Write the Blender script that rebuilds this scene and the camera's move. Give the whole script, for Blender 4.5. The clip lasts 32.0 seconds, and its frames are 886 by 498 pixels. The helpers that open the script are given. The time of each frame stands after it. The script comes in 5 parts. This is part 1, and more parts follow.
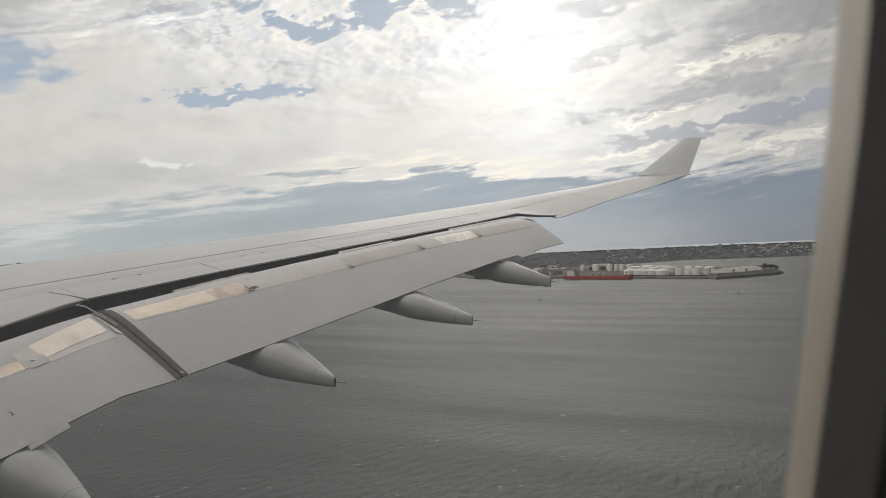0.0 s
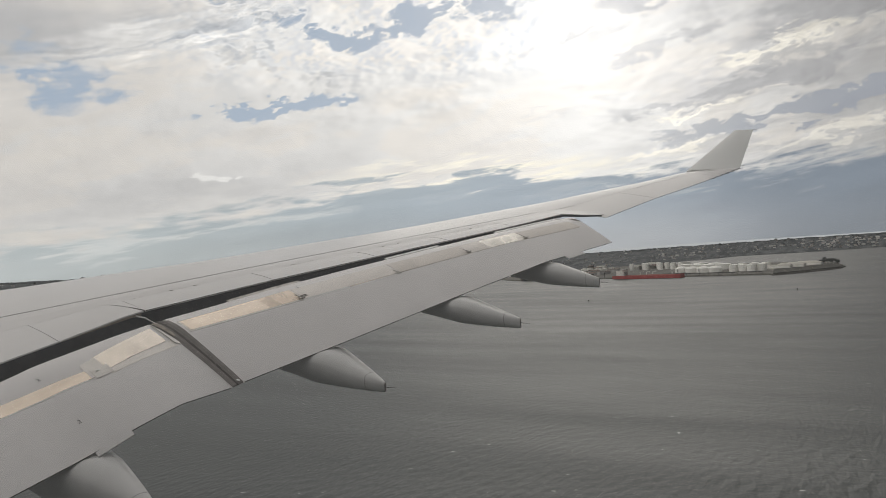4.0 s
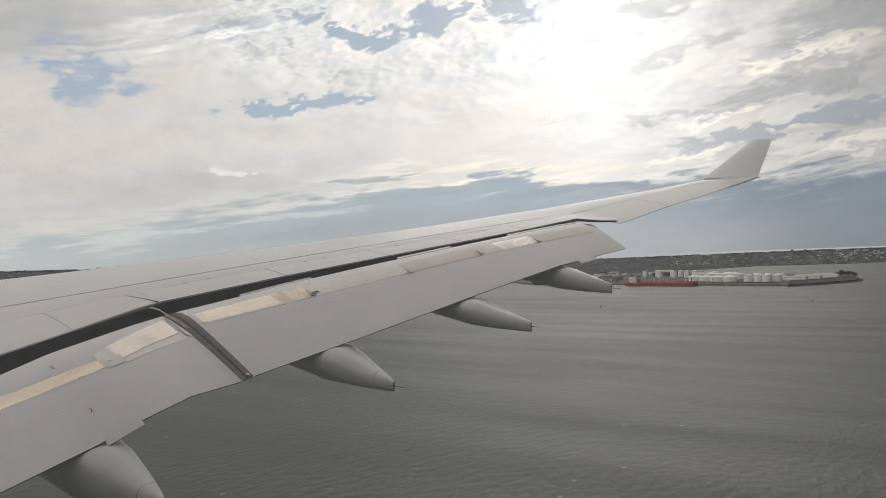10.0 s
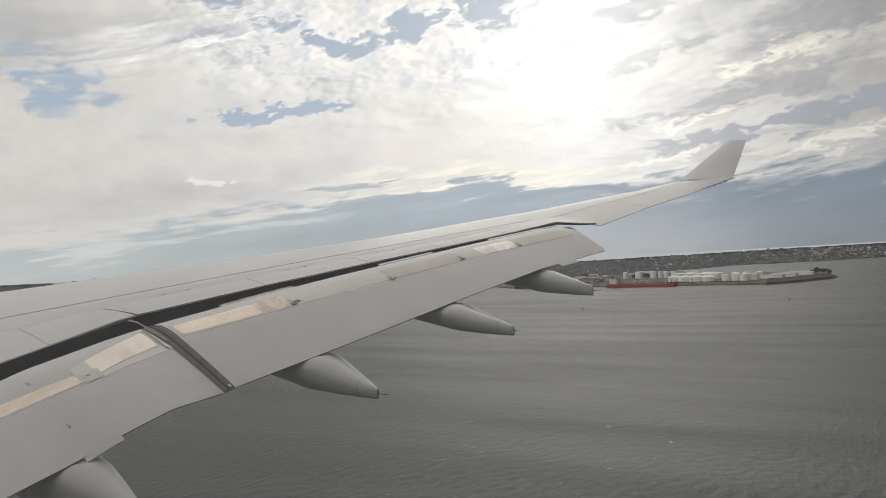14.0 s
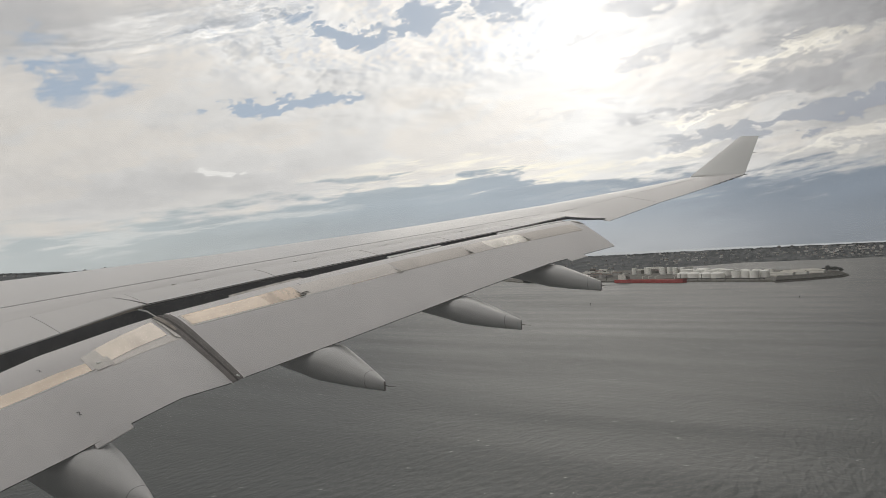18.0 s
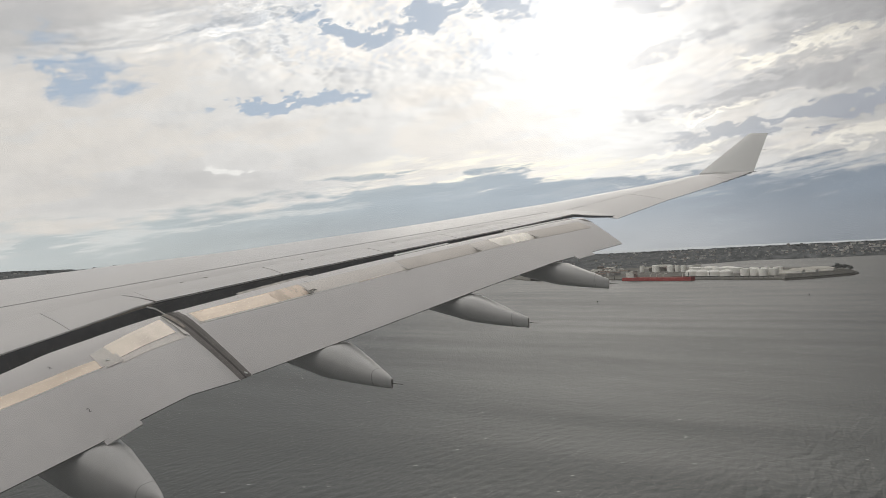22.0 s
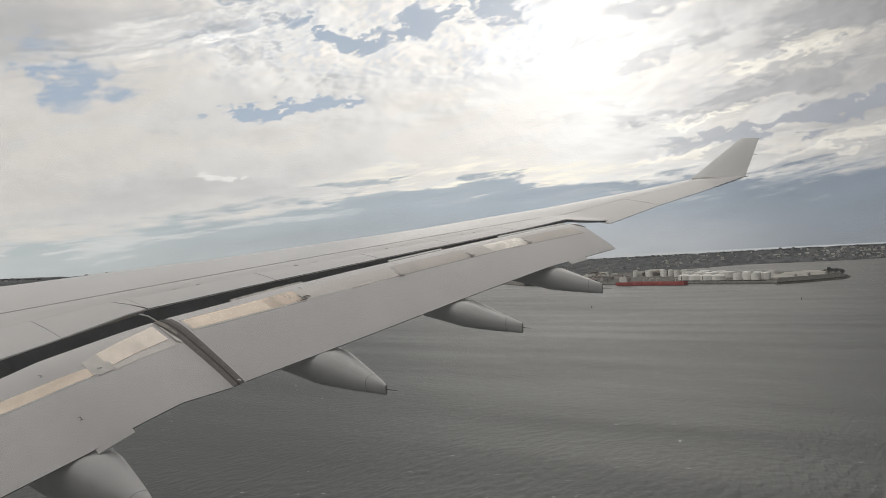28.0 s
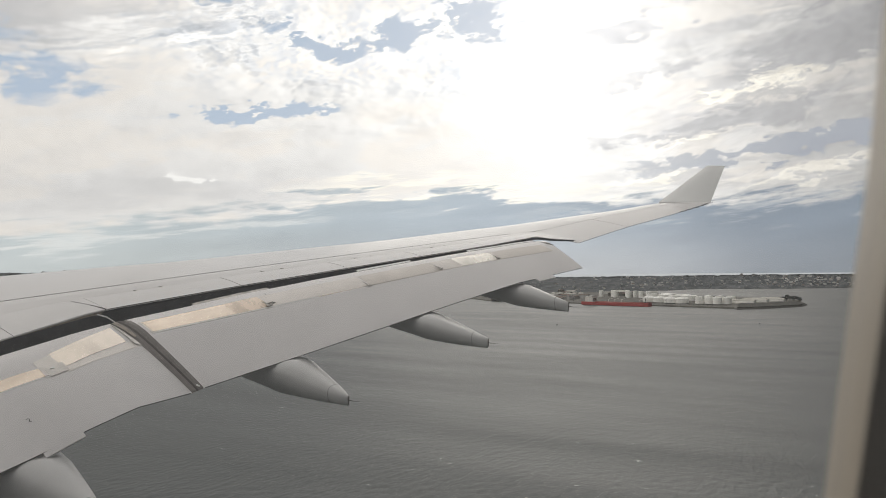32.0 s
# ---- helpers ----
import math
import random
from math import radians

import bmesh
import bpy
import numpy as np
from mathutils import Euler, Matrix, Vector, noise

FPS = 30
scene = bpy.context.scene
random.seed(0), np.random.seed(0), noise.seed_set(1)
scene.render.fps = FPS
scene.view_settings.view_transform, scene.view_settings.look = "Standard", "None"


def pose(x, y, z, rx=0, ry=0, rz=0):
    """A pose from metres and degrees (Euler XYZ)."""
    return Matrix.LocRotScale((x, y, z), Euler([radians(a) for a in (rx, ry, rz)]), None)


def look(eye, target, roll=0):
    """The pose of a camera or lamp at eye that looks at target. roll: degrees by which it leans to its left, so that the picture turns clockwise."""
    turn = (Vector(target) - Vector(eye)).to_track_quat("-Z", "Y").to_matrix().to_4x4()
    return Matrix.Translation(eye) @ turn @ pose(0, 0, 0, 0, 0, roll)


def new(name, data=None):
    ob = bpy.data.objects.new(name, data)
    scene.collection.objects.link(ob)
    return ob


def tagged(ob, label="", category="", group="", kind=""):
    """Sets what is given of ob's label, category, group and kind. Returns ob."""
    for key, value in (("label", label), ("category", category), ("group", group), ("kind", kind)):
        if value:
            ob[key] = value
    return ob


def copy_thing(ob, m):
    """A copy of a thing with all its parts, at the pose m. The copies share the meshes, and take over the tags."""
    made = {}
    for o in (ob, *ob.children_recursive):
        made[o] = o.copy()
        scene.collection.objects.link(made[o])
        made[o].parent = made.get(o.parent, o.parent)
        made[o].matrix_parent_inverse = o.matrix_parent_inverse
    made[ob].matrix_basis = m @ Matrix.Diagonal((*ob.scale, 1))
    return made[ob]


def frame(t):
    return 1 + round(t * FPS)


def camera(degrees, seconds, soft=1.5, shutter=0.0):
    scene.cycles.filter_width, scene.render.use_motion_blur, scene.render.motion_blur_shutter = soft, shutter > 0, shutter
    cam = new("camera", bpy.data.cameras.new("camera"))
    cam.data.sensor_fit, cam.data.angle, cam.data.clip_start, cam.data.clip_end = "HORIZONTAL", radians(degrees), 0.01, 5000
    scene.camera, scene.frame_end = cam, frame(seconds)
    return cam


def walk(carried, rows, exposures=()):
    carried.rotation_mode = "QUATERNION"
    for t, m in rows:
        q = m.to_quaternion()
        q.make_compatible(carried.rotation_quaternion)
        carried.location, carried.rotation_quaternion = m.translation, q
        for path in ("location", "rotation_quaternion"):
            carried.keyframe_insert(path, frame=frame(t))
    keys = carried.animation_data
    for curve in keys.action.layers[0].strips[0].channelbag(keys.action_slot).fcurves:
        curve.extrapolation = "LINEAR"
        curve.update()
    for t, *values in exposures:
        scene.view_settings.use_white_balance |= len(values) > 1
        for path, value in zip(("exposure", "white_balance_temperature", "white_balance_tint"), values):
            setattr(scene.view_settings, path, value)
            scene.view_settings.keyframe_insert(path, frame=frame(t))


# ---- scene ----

EYE_Z = 92.0
cam = camera(70.0, 32.0, soft=0.6)
cam.data.dof.use_dof = True
cam.data.dof.focus_distance = 80.0
cam.data.dof.aperture_fstop = 22.0
# seconds, tilt, lean, heading of the hand-held camera at the cabin window
PATH = [
    (0, 90.38, 2.01, -64.95), (0.5, 90.56, 1.99, -65.28), (1, 90.64, 2.58, -65.53), (1.5, 90.55, 3.12, -65.13),
    (2, 90.61, 2.78, -65.55), (2.5, 90.82, 3.09, -64.04), (3, 91.06, 3.41, -60.87), (3.5, 90.96, 3.78, -60.79),
    (5.5, 90.93, 2.79, -60.75), (6, 91.08, 2.73, -60.64), (6.5, 91.07, 3.22, -61.20), (7, 91.01, 3.42, -59.83),
    (7.5, 90.69, 2.51, -59.34), (8, 90.48, 1.87, -59.41), (8.5, 90.33, 2.33, -58.26), (9, 90.94, 1.91, -59.22),
    (9.5, 91.06, 2.12, -59.21), (10, 91.07, 1.93, -59.69), (10.5, 91.44, 1.84, -59.58), (11, 91.69, 2.48, -59.78),
    (11.5, 91.17, 3.01, -59.39), (12, 91.42, 2.78, -60.36), (12.5, 91.42, 3.45, -60.52), (13, 91.69, 2.75, -60.34),
    (13.5, 91.29, 2.52, -61.38), (14, 91.51, 3.13, -61.35), (14.5, 91.41, 3.87, -60.12), (15, 91.61, 2.16, -60.59),
    (15.5, 90.97, 2.10, -60.27), (17.5, 90.67, 2.73, -59.73), (18, 90.94, 2.43, -60.60), (18.5, 90.71, 2.23, -59.54),
    (19, 90.42, 2.49, -59.69), (19.5, 90.68, 2.25, -60.64), (20, 91.18, 1.43, -60.86), (20.5, 90.55, 1.82, -60.66),
    (21, 90.18, 1.25, -60.54), (21.5, 90.99, 2.21, -61.14), (22, 90.77, 2.43, -59.95), (22.5, 91.53, 2.80, -62.03),
    (23, 91.46, 2.81, -61.39), (23.5, 91.51, 2.62, -61.51), (24, 91.42, 2.78, -60.93), (24.5, 91.82, 2.18, -61.90),
    (25, 92.00, 2.29, -62.37), (25.5, 91.91, 2.41, -61.85), (27.5, 92.04, 3.46, -62.04), (28, 91.25, 2.68, -60.51),
    (28.5, 91.50, 2.30, -61.44), (29, 91.87, 2.96, -61.83), (29.5, 91.64, 2.50, -61.18), (30, 92.20, 3.30, -61.75),
    (30.5, 91.50, 1.52, -61.08), (31, 91.66, 1.44, -61.29), (31.5, 92.96, 1.42, -63.57), (32, 92.32, 0.29, -63.36),
]


def sway(t):
    """Metres by which the held camera slides along the window."""
    return float(np.interp(t, [0, 1, 2, 2.5, 3.0, 19, 20, 22, 23, 24, 25, 28, 29, 30, 31, 32], [0.0006, 0.0014, 0.0022, 0.0024, 0.0046, 0.0046, 0.0046, 0.0042, 0.0011, 0.0008, 0.0015, 0.0034, 0.0024, 0.0009, 0.0016, 0.0019]))


walk(cam, [(t, pose(0, sway(t), EYE_Z, a, b, c)) for t, a, b, c in PATH], exposures=[(0.0, 0.0), (1.0, -0.06), (3.0, -0.02), (6.0, 0.01), (9.0, 0.05), (10.0, 0.03), (12.0, 0.08), (14.0, 0.06), (17.5, 0.0), (19.0, 0.02), (20.0, 0.08), (23.0, 0.14), (25.0, 0.17), (28.0, 0.02), (29.0, 0.1), (30.0, 0.13), (32.0, 0.25)])

# ---- world, sun, exposure ----
SUN_AZ, SUN_EL = radians(15.0), radians(19.0)
SUN_DIR = Vector((math.cos(SUN_EL) * math.cos(SUN_AZ), math.cos(SUN_EL) * math.sin(SUN_AZ), math.sin(SUN_EL)))


class Tree:
    """Small helper that strings shader nodes together."""

    def __init__(self, nt):
        self.nt = nt
        nt.nodes.clear()

    def node(self, kind, **props):
        n = self.nt.nodes.new(kind)
        for k, v in props.items():
            if k == "operation":
                n.operation = v
            elif k == "blend_type":
                n.blend_type = v
            elif k == "data_type":
                n.data_type = v
        return n

    def put(self, sock, v):
        if isinstance(v, bpy.types.NodeSocket):
            self.nt.links.new(v, sock)
        elif isinstance(v, (tuple, list)) and len(v) == 3 and len(sock.default_value) == 4:
            sock.default_value = (*v, 1)
        else:
            sock.default_value = v

    def m(self, op, a, b=0.0, c=0.0):
        n = self.node("ShaderNodeMath", operation=op)
        for i, v in enumerate((a, b, c)):
            self.put(n.inputs[i], v)
        return n.outputs[0]

    def add(self, *xs):
        r = xs[0]
        for x in xs[1:]:
            r = self.m("ADD", r, x)
        return r

    def mul(self, *xs):
        r = xs[0]
        for x in xs[1:]:
            r = self.m("MULTIPLY", r, x)
        return r

    def step(self, x, a, b):
        n = self.nt.nodes.new("ShaderNodeMapRange")
        n.interpolation_type = "SMOOTHSTEP"
        n.clamp = True
        self.put(n.inputs[0], x)
        self.put(n.inputs[1], a)
        self.put(n.inputs[2], b)
        return n.outputs[0]

    def vec(self, x, y, z=0.0):
        n = self.nt.nodes.new("ShaderNodeCombineXYZ")
        for i, v in enumerate((x, y, z)):
            self.put(n.inputs[i], v)
        return n.outputs[0]

    def noise(self, v, scale, detail=4.0, rough=0.55, warp=0.0):
        n = self.nt.nodes.new("ShaderNodeTexNoise")
        self.put(n.inputs["Vector"], v)
        n.inputs["Scale"].default_value = scale
        n.inputs["Detail"].default_value = detail
        n.inputs["Roughness"].default_value = rough
        n.inputs["Distortion"].default_value = warp
        return n.outputs[0]

    def mix(self, f, a, b):
        n = self.nt.nodes.new("ShaderNodeMix")
        n.data_type = "RGBA"
        self.put(n.inputs[0], f)
        self.put(n.inputs[6], a)
        self.put(n.inputs[7], b)
        return n.outputs[2]

    def scale(self, col, f):
        n = self.nt.nodes.new("ShaderNodeVectorMath")
        n.operation = "SCALE"
        self.put(n.inputs[0], col)
        self.put(n.inputs[3], f)
        return n.outputs[0]


world = bpy.data.worlds.new("sky")
scene.world = world
world.use_nodes = True
w = Tree(world.node_tree)
co = w.nt.nodes.new("ShaderNodeTexCoord").outputs["Generated"]
sep = w.nt.nodes.new("ShaderNodeSeparateXYZ")
w.put(sep.inputs[0], co)
dx, dy, dz = sep.outputs
el = w.mul(w.m("ARCSINE", dz), 57.2958)
az = w.mul(w.m("ARCTAN2", dy, dx), 57.2958)

sky = w.nt.nodes.new("ShaderNodeTexSky")
sky.sky_type = "NISHITA"
sky.sun_disc = False
sky.sun_elevation = SUN_EL
sky.sun_rotation = radians(90) - SUN_AZ
blue = w.mix(0.85, w.scale(sky.outputs[0], 0.075), (0.37, 0.455, 0.57))

# soft base: a thin bright deck, brightest round the veiled sun


def line(x, xs, ys):
    """Broken line through the points xs, ys; xs rise."""
    r = ys[0]
    for x0, x1, y0, y1 in zip(xs, xs[1:], ys, ys[1:]):
        n = w.nt.nodes.new("ShaderNodeMapRange")
        n.clamp = True
        for i, v in enumerate((x, x0, x1, 0.0, y1 - y0)):
            w.put(n.inputs[i], v)
        r = w.add(r, n.outputs[0])
    return r


# clouds far to either side lie along the horizon, not along the picture's slant
lean = line(az, [-12, 14, 30, 66], [-0.3, 0.5, 1.9, 6.2])


def field(sa, se, tilt, seed, detail=8.0, rough=0.6, warp=0.0, da=0.0, de=0.0):
    """Cloud noise with features sa degrees wide and se degrees high that climb by tilt."""
    u = w.add(w.mul(w.add(az, da), 1 / sa), seed)
    v = w.mul(w.add(el, de, w.mul(lean, tilt * 10)), 1 / se)
    return w.add(0.5, w.mul(w.m("SUBTRACT", w.noise(w.vec(u, v, seed * 0.37), 1.0, detail, rough, warp), 0.5), 2.3))


def off(x, k):
    return w.mul(w.m("SUBTRACT", x, 0.5), k)


soft = field(15.0, 4.5, 0.12, 2.0, 6.0, 0.55)
fold = field(5.0, 1.9, 0.14, 5.0, 10.0, 0.64, 0.3)
fold2 = field(4.2, 1.7, 0.10, 9.0, 9.0, 0.62, 0.3)
fine = field(1.5, 0.75, 0.12, 14.0, 8.0, 0.66)
azw = w.add(az, off(fold, 5.0), off(fine, 2.4))
elw = w.add(el, off(fold2, 2.2), off(fine, 0.9))


def blob(a, e, sa, se, tilt=0.0):
    """Soft patch of sky at azimuth a, elevation e, that leans by tilt."""
    u = w.m("SUBTRACT", azw, a)
    v = w.m("SUBTRACT", w.m("SUBTRACT", elw, e), w.mul(u, tilt))
    q = w.add(w.m("POWER", w.m("ABSOLUTE", w.mul(u, 1 / sa)), 2.0), w.m("POWER", w.m("ABSOLUTE", w.mul(v, 1 / se)), 2.0))
    return w.m("EXPONENT", w.mul(q, -1.0))


def crisp(a, e, sa, se, tilt=0.0, lo=0.30, hi=0.60):
    """Patch of cloud with a ragged, well-marked outline."""
    b = blob(a, e, sa, se, tilt)
    return w.mul(w.step(w.add(b, off(fold, 0.9), off(fine, 0.40)), lo, hi), w.step(b, 0.06, 0.30))


sd = w.nt.nodes.new("ShaderNodeVectorMath")
sd.operation = "DOT_PRODUCT"
w.put(sd.inputs[0], co)
sd.inputs[1].default_value = SUN_DIR
ang = w.mul(w.m("ARCCOSINE", w.m("MINIMUM", sd.outputs[1], 1.0)), 57.2958)
glow = w.m("EXPONENT", w.mul(w.m("POWER", w.mul(ang, 1 / 10.0), 2.0), -1.0))
halo = w.m("EXPONENT", w.mul(w.m("POWER", w.mul(ang, 1 / 34.0), 2.0), -1.0))
base = w.add(0.625, w.mul(glow, 0.40), w.mul(halo, 0.27), w.mul(blob(39.0, 19.5, 13.0, 5.0), 0.09))

# folds lit from the sun's side: density here less density a step nearer the sun
su, sv = w.m("SUBTRACT", 15.0, az), w.m("SUBTRACT", 19.0, el)
away = w.m("SQRT", w.add(w.mul(su, su), w.mul(sv, sv), 9.0))
near_a, near_e = w.m("DIVIDE", su, away), w.m("DIVIDE", sv, away)
puff = field(4.6, 2.1, 0.10, 21.0, 7.0, 0.54, 0.0)
puff_near = field(4.6, 2.1, 0.10, 21.0, 7.0, 0.54, 0.0, w.mul(near_a, 0.45), w.mul(near_e, 0.30))
relief = w.m("MAXIMUM", w.m("MINIMUM", w.m("SUBTRACT", puff, puff_near), 0.16), -0.16)
heaped = w.mul(w.step(el, 14.5, 18.0), w.step(az, 14.0, 22.0), w.step(az, 56.0, 46.0))
lower = w.mul(w.step(el, 11.0, 13.5), w.step(el, 18.5, 16.0), w.step(az, 50.0, 40.0), w.step(az, 22.0, 27.0))
right = w.mul(w.step(az, 22.0, 8.0), w.step(el, 4.0, 7.0))
busy = w.add(0.15, w.mul(heaped, 0.60), w.mul(lower, 0.28), w.mul(right, 0.20))
tex = w.add(0.97, off(soft, 0.20), off(fold, 0.07), w.mul(relief, busy, 1.2), w.mul(off(puff, 0.20), busy), w.mul(off(fine, 0.13), w.add(0.03, w.mul(heaped, 0.6), w.mul(lower, 0.5), w.mul(right, 0.25))))
lum = w.mul(base, tex)
warm = w.step(w.add(soft, off(fold, 0.4)), 0.38, 0.62)
tint = w.mix(warm, (1.0, 0.985, 0.955), (1.01, 0.965, 0.90))
tint = w.mix(w.mul(w.step(relief, 0.02, -0.10), heaped, 0.7), tint, (0.93, 0.965, 1.02))

# long ripples that climb from the open blue towards the heaped cloud
ripple = w.noise(w.vec(w.mul(az, 0.10), w.mul(w.add(el, w.mul(az, 0.27), off(fold, 1.4)), 1.55), 3.0), 1.0, 6.0, 0.60)
comb = w.mul(blob(51.5, 19.3, 9.0, 1.5, -0.27), 1.0)
lum = w.mul(lum, w.add(1.0, w.mul(off(ripple, 3.0), comb)))
tint = w.mix(w.mul(w.step(ripple, 0.51, 0.44), comb, 0.9), tint, (0.90, 0.955, 1.03))

# shade on the thicker parts of the deck
shade = w.add(
    w.mul(blob(46.0, 11.6, 3.2, 0.45, -0.05), 0.30),
    w.mul(blob(52.6, 11.8, 1.2, 0.30), 0.35),
    w.mul(blob(49.0, 7.0, 16.0, 1.7, -0.05), 0.40),
    w.mul(blob(63.0, 19.5, 5.0, 2.6), 0.85),
    w.mul(blob(52.0, 21.2, 8.0, 1.0, -0.2), 0.40),
    w.mul(crisp(29.6, 17.8, 1.2, 0.7), 0.50),
    w.mul(crisp(24.7, 15.9, 0.9, 0.35), 0.36),
    w.mul(crisp(26.0, 18.3, 0.7, 0.2), 0.34),
    w.mul(crisp(27.5, 13.9, 1.8, 0.3), 0.18),
    w.mul(crisp(33.0, 17.4, 1.6, 0.35), 0.22),
    w.mul(crisp(38.0, 16.4, 3.0, 0.30, -0.1), 0.22),
    w.mul(crisp(21.0, 17.2, 1.3, 0.35, -0.1), 0.40),
    w.mul(crisp(17.6, 14.2, 1.5, 0.28, -0.1), 0.34),
    w.mul(crisp(13.6, 13.3, 1.6, 0.32, -0.1), 0.40),
    w.mul(crisp(19.5, 12.2, 2.0, 0.25, -0.05), 0.30),
    w.mul(crisp(15.5, 18.2, 2.2, 0.50, -0.15), 0.42),
    w.mul(crisp(22.5, 10.6, 4.0, 0.35, -0.05), 0.20),
    w.mul(w.step(soft, 0.52, 0.72), 0.16),
)

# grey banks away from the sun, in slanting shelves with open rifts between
shelf = w.noise(w.vec(w.mul(az, 0.075), w.mul(w.add(el, w.mul(az, 0.06), off(fold, 1.1)), 0.52), 6.0), 1.0, 8.0, 0.58)
bank_b = crisp(3.5, 12.2, 10.0, 0.75, -0.115)
bank_a = w.m("MAXIMUM", crisp(1.0, 9.6, 10.5, 0.62, -0.075), crisp(-5.0, 10.2, 7.0, 0.8, -0.08, 0.26, 0.50))
grey = w.add(
    w.mul(bank_b, 0.66),
    w.mul(crisp(12.6, 11.6, 1.4, 0.45), 0.45),
    w.mul(crisp(10.5, 16.0, 3.2, 0.65, -0.2, 0.24, 0.5), 0.75),
    w.mul(crisp(6.2, 17.2, 1.4, 0.7), 0.40),
    w.mul(crisp(10.5, 20.6, 4.5, 1.3, -0.05), 0.75),
    w.mul(crisp(-6.0, 17.6, 9.0, 2.4, -0.05), 0.80),
    w.mul(crisp(0.0, 13.9, 5.0, 0.5, -0.08), 0.55),
    w.mul(w.step(w.add(shelf, off(fine, 0.06)), 0.46, 0.56), w.step(az, 14.0, 4.0), w.step(el, 6.0, 8.0), 0.55),
)
grey = w.m("MINIMUM", w.mul(grey, w.add(0.62, w.mul(fold2, 0.8))), 1.0)
rift = w.mul(crisp(0.6, 15.0, 4.5, 0.35, -0.05), 0.9)
rift = w.add(rift, w.mul(crisp(-0.3, 15.6, 1.2, 0.45), 0.7), w.mul(crisp(-4.0, 8.0, 6.0, 0.35, -0.08), 0.7), w.mul(crisp(6.5, 10.75, 4.0, 0.22, -0.09), 0.9), w.mul(crisp(9.5, 8.05, 5.0, 0.26, -0.10), 0.8))
rift = w.m("MINIMUM", rift, 1.0)
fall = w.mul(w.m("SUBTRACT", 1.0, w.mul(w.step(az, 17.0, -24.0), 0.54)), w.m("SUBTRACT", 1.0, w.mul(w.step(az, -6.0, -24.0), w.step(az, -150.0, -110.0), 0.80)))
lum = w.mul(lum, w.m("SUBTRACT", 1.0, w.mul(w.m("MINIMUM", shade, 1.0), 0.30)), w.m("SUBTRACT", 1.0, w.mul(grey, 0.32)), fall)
lum = w.add(lum, w.mul(rift, right, 0.24))
tint = w.mix(w.m("MINIMUM", w.add(grey, shade), 1.0), tint, (0.985, 0.98, 0.985))
tint = w.mix(rift, tint, (1.0, 0.955, 0.85))
lum = w.mul(lum, w.add(1.0, w.mul(w.step(el, 25.0, 48.0), 0.50), w.mul(w.step(ang, 85.0, 140.0), 0.22)))
cloud = w.scale(tint, lum)
cloud = w.mix(w.mul(bank_a, w.add(0.62, w.mul(w.step(az, 14.0, 2.0), 0.25))), cloud, w.mix(w.step(az, 12.0, -4.0), (0.50, 0.52, 0.555), (0.33, 0.355, 0.40)))
cloud = w.mix(w.mul(crisp(48.7, 8.3, 1.9, 0.62, 0.03), 0.75), cloud, (0.86, 0.85, 0.82))

# blue where the deck is open
thick = w.add(off(puff, 1.2), off(fine, 0.60), off(fold2, 0.25))
open_ = w.add(
    w.mul(blob(58.9, 15.1, 2.7, 1.85, 0.1), 1.45),
    w.mul(blob(43.0, 13.9, 5.6, 0.80, -0.125), 1.5),
    w.mul(blob(37.0, 19.4, 3.0, 0.75, -0.05), 1.25),
    w.mul(blob(30.8, 21.4, 2.0, 1.5), 1.4),
    w.mul(blob(24.2, 22.0, 2.4, 1.4), 1.1),
    w.mul(blob(41.5, 21.3, 2.6, 0.8, -0.2), 0.62),
    w.mul(blob(45.0, 23.3, 6.0, 0.6, -0.15), 0.8),
    w.mul(blob(61.5, 18.3, 2.4, 0.8), 0.50),
    w.mul(heaped, 0.05),
)
hazy = w.step(az, 46.0, 55.0)
hole = w.step(w.m("SUBTRACT", open_, thick), w.m("SUBTRACT", 0.32, w.mul(hazy, 0.16)), w.add(0.68, w.mul(hazy, 0.40)))
hole = w.mul(hole, w.step(open_, 0.10, 0.32), 0.92, w.m("SUBTRACT", 1.0, w.mul(w.step(ripple, 0.49, 0.54), comb, 0.95)))
over = w.mix(hole, cloud, w.mix(w.mul(glow, 0.25), blue, (0.80, 0.84, 0.90)))
# bright heads along the sunward side of the openings
head = w.mul(w.step(w.m("SUBTRACT", open_, thick), 0.12, 0.30), w.m("SUBTRACT", 1.0, w.step(w.m("SUBTRACT", open_, thick), 0.32, 0.40)), heaped)
over = w.mix(w.mul(head, 0.5), over, (0.99, 0.985, 0.965))

# blue-grey haze bank along the horizon, with a ragged bright rim under the sun
crest_e = line(az, [-6, 3, 13.5, 24.4, 33.6, 36.7, 45.6, 49.3, 56.3, 64.6], [6.2, 6.4, 6.2, 7.0, 7.3, 6.5, 5.2, 4.6, 3.8, 3.0])
torn = w.noise(w.vec(w.mul(az, 0.15), w.mul(w.add(el, w.mul(az, 0.09)), 0.95), 8.0), 1.0, 9.0, 0.60, 0.2)
above = w.add(w.m("SUBTRACT", el, crest_e), off(torn, 8.0), off(fold2, 1.1), off(fine, 0.7))
lit = w.m("EXPONENT", w.mul(w.m("POWER", w.mul(w.m("SUBTRACT", az, 23.0), 1 / 12.0), 2.0), -1.0))
strand = w.step(w.noise(w.vec(w.mul(az, 0.15), w.mul(w.add(el, w.mul(az, 0.13)), 1.35), 11.0), 1.0, 8.0, 0.60, 0.2), 0.46, 0.58)
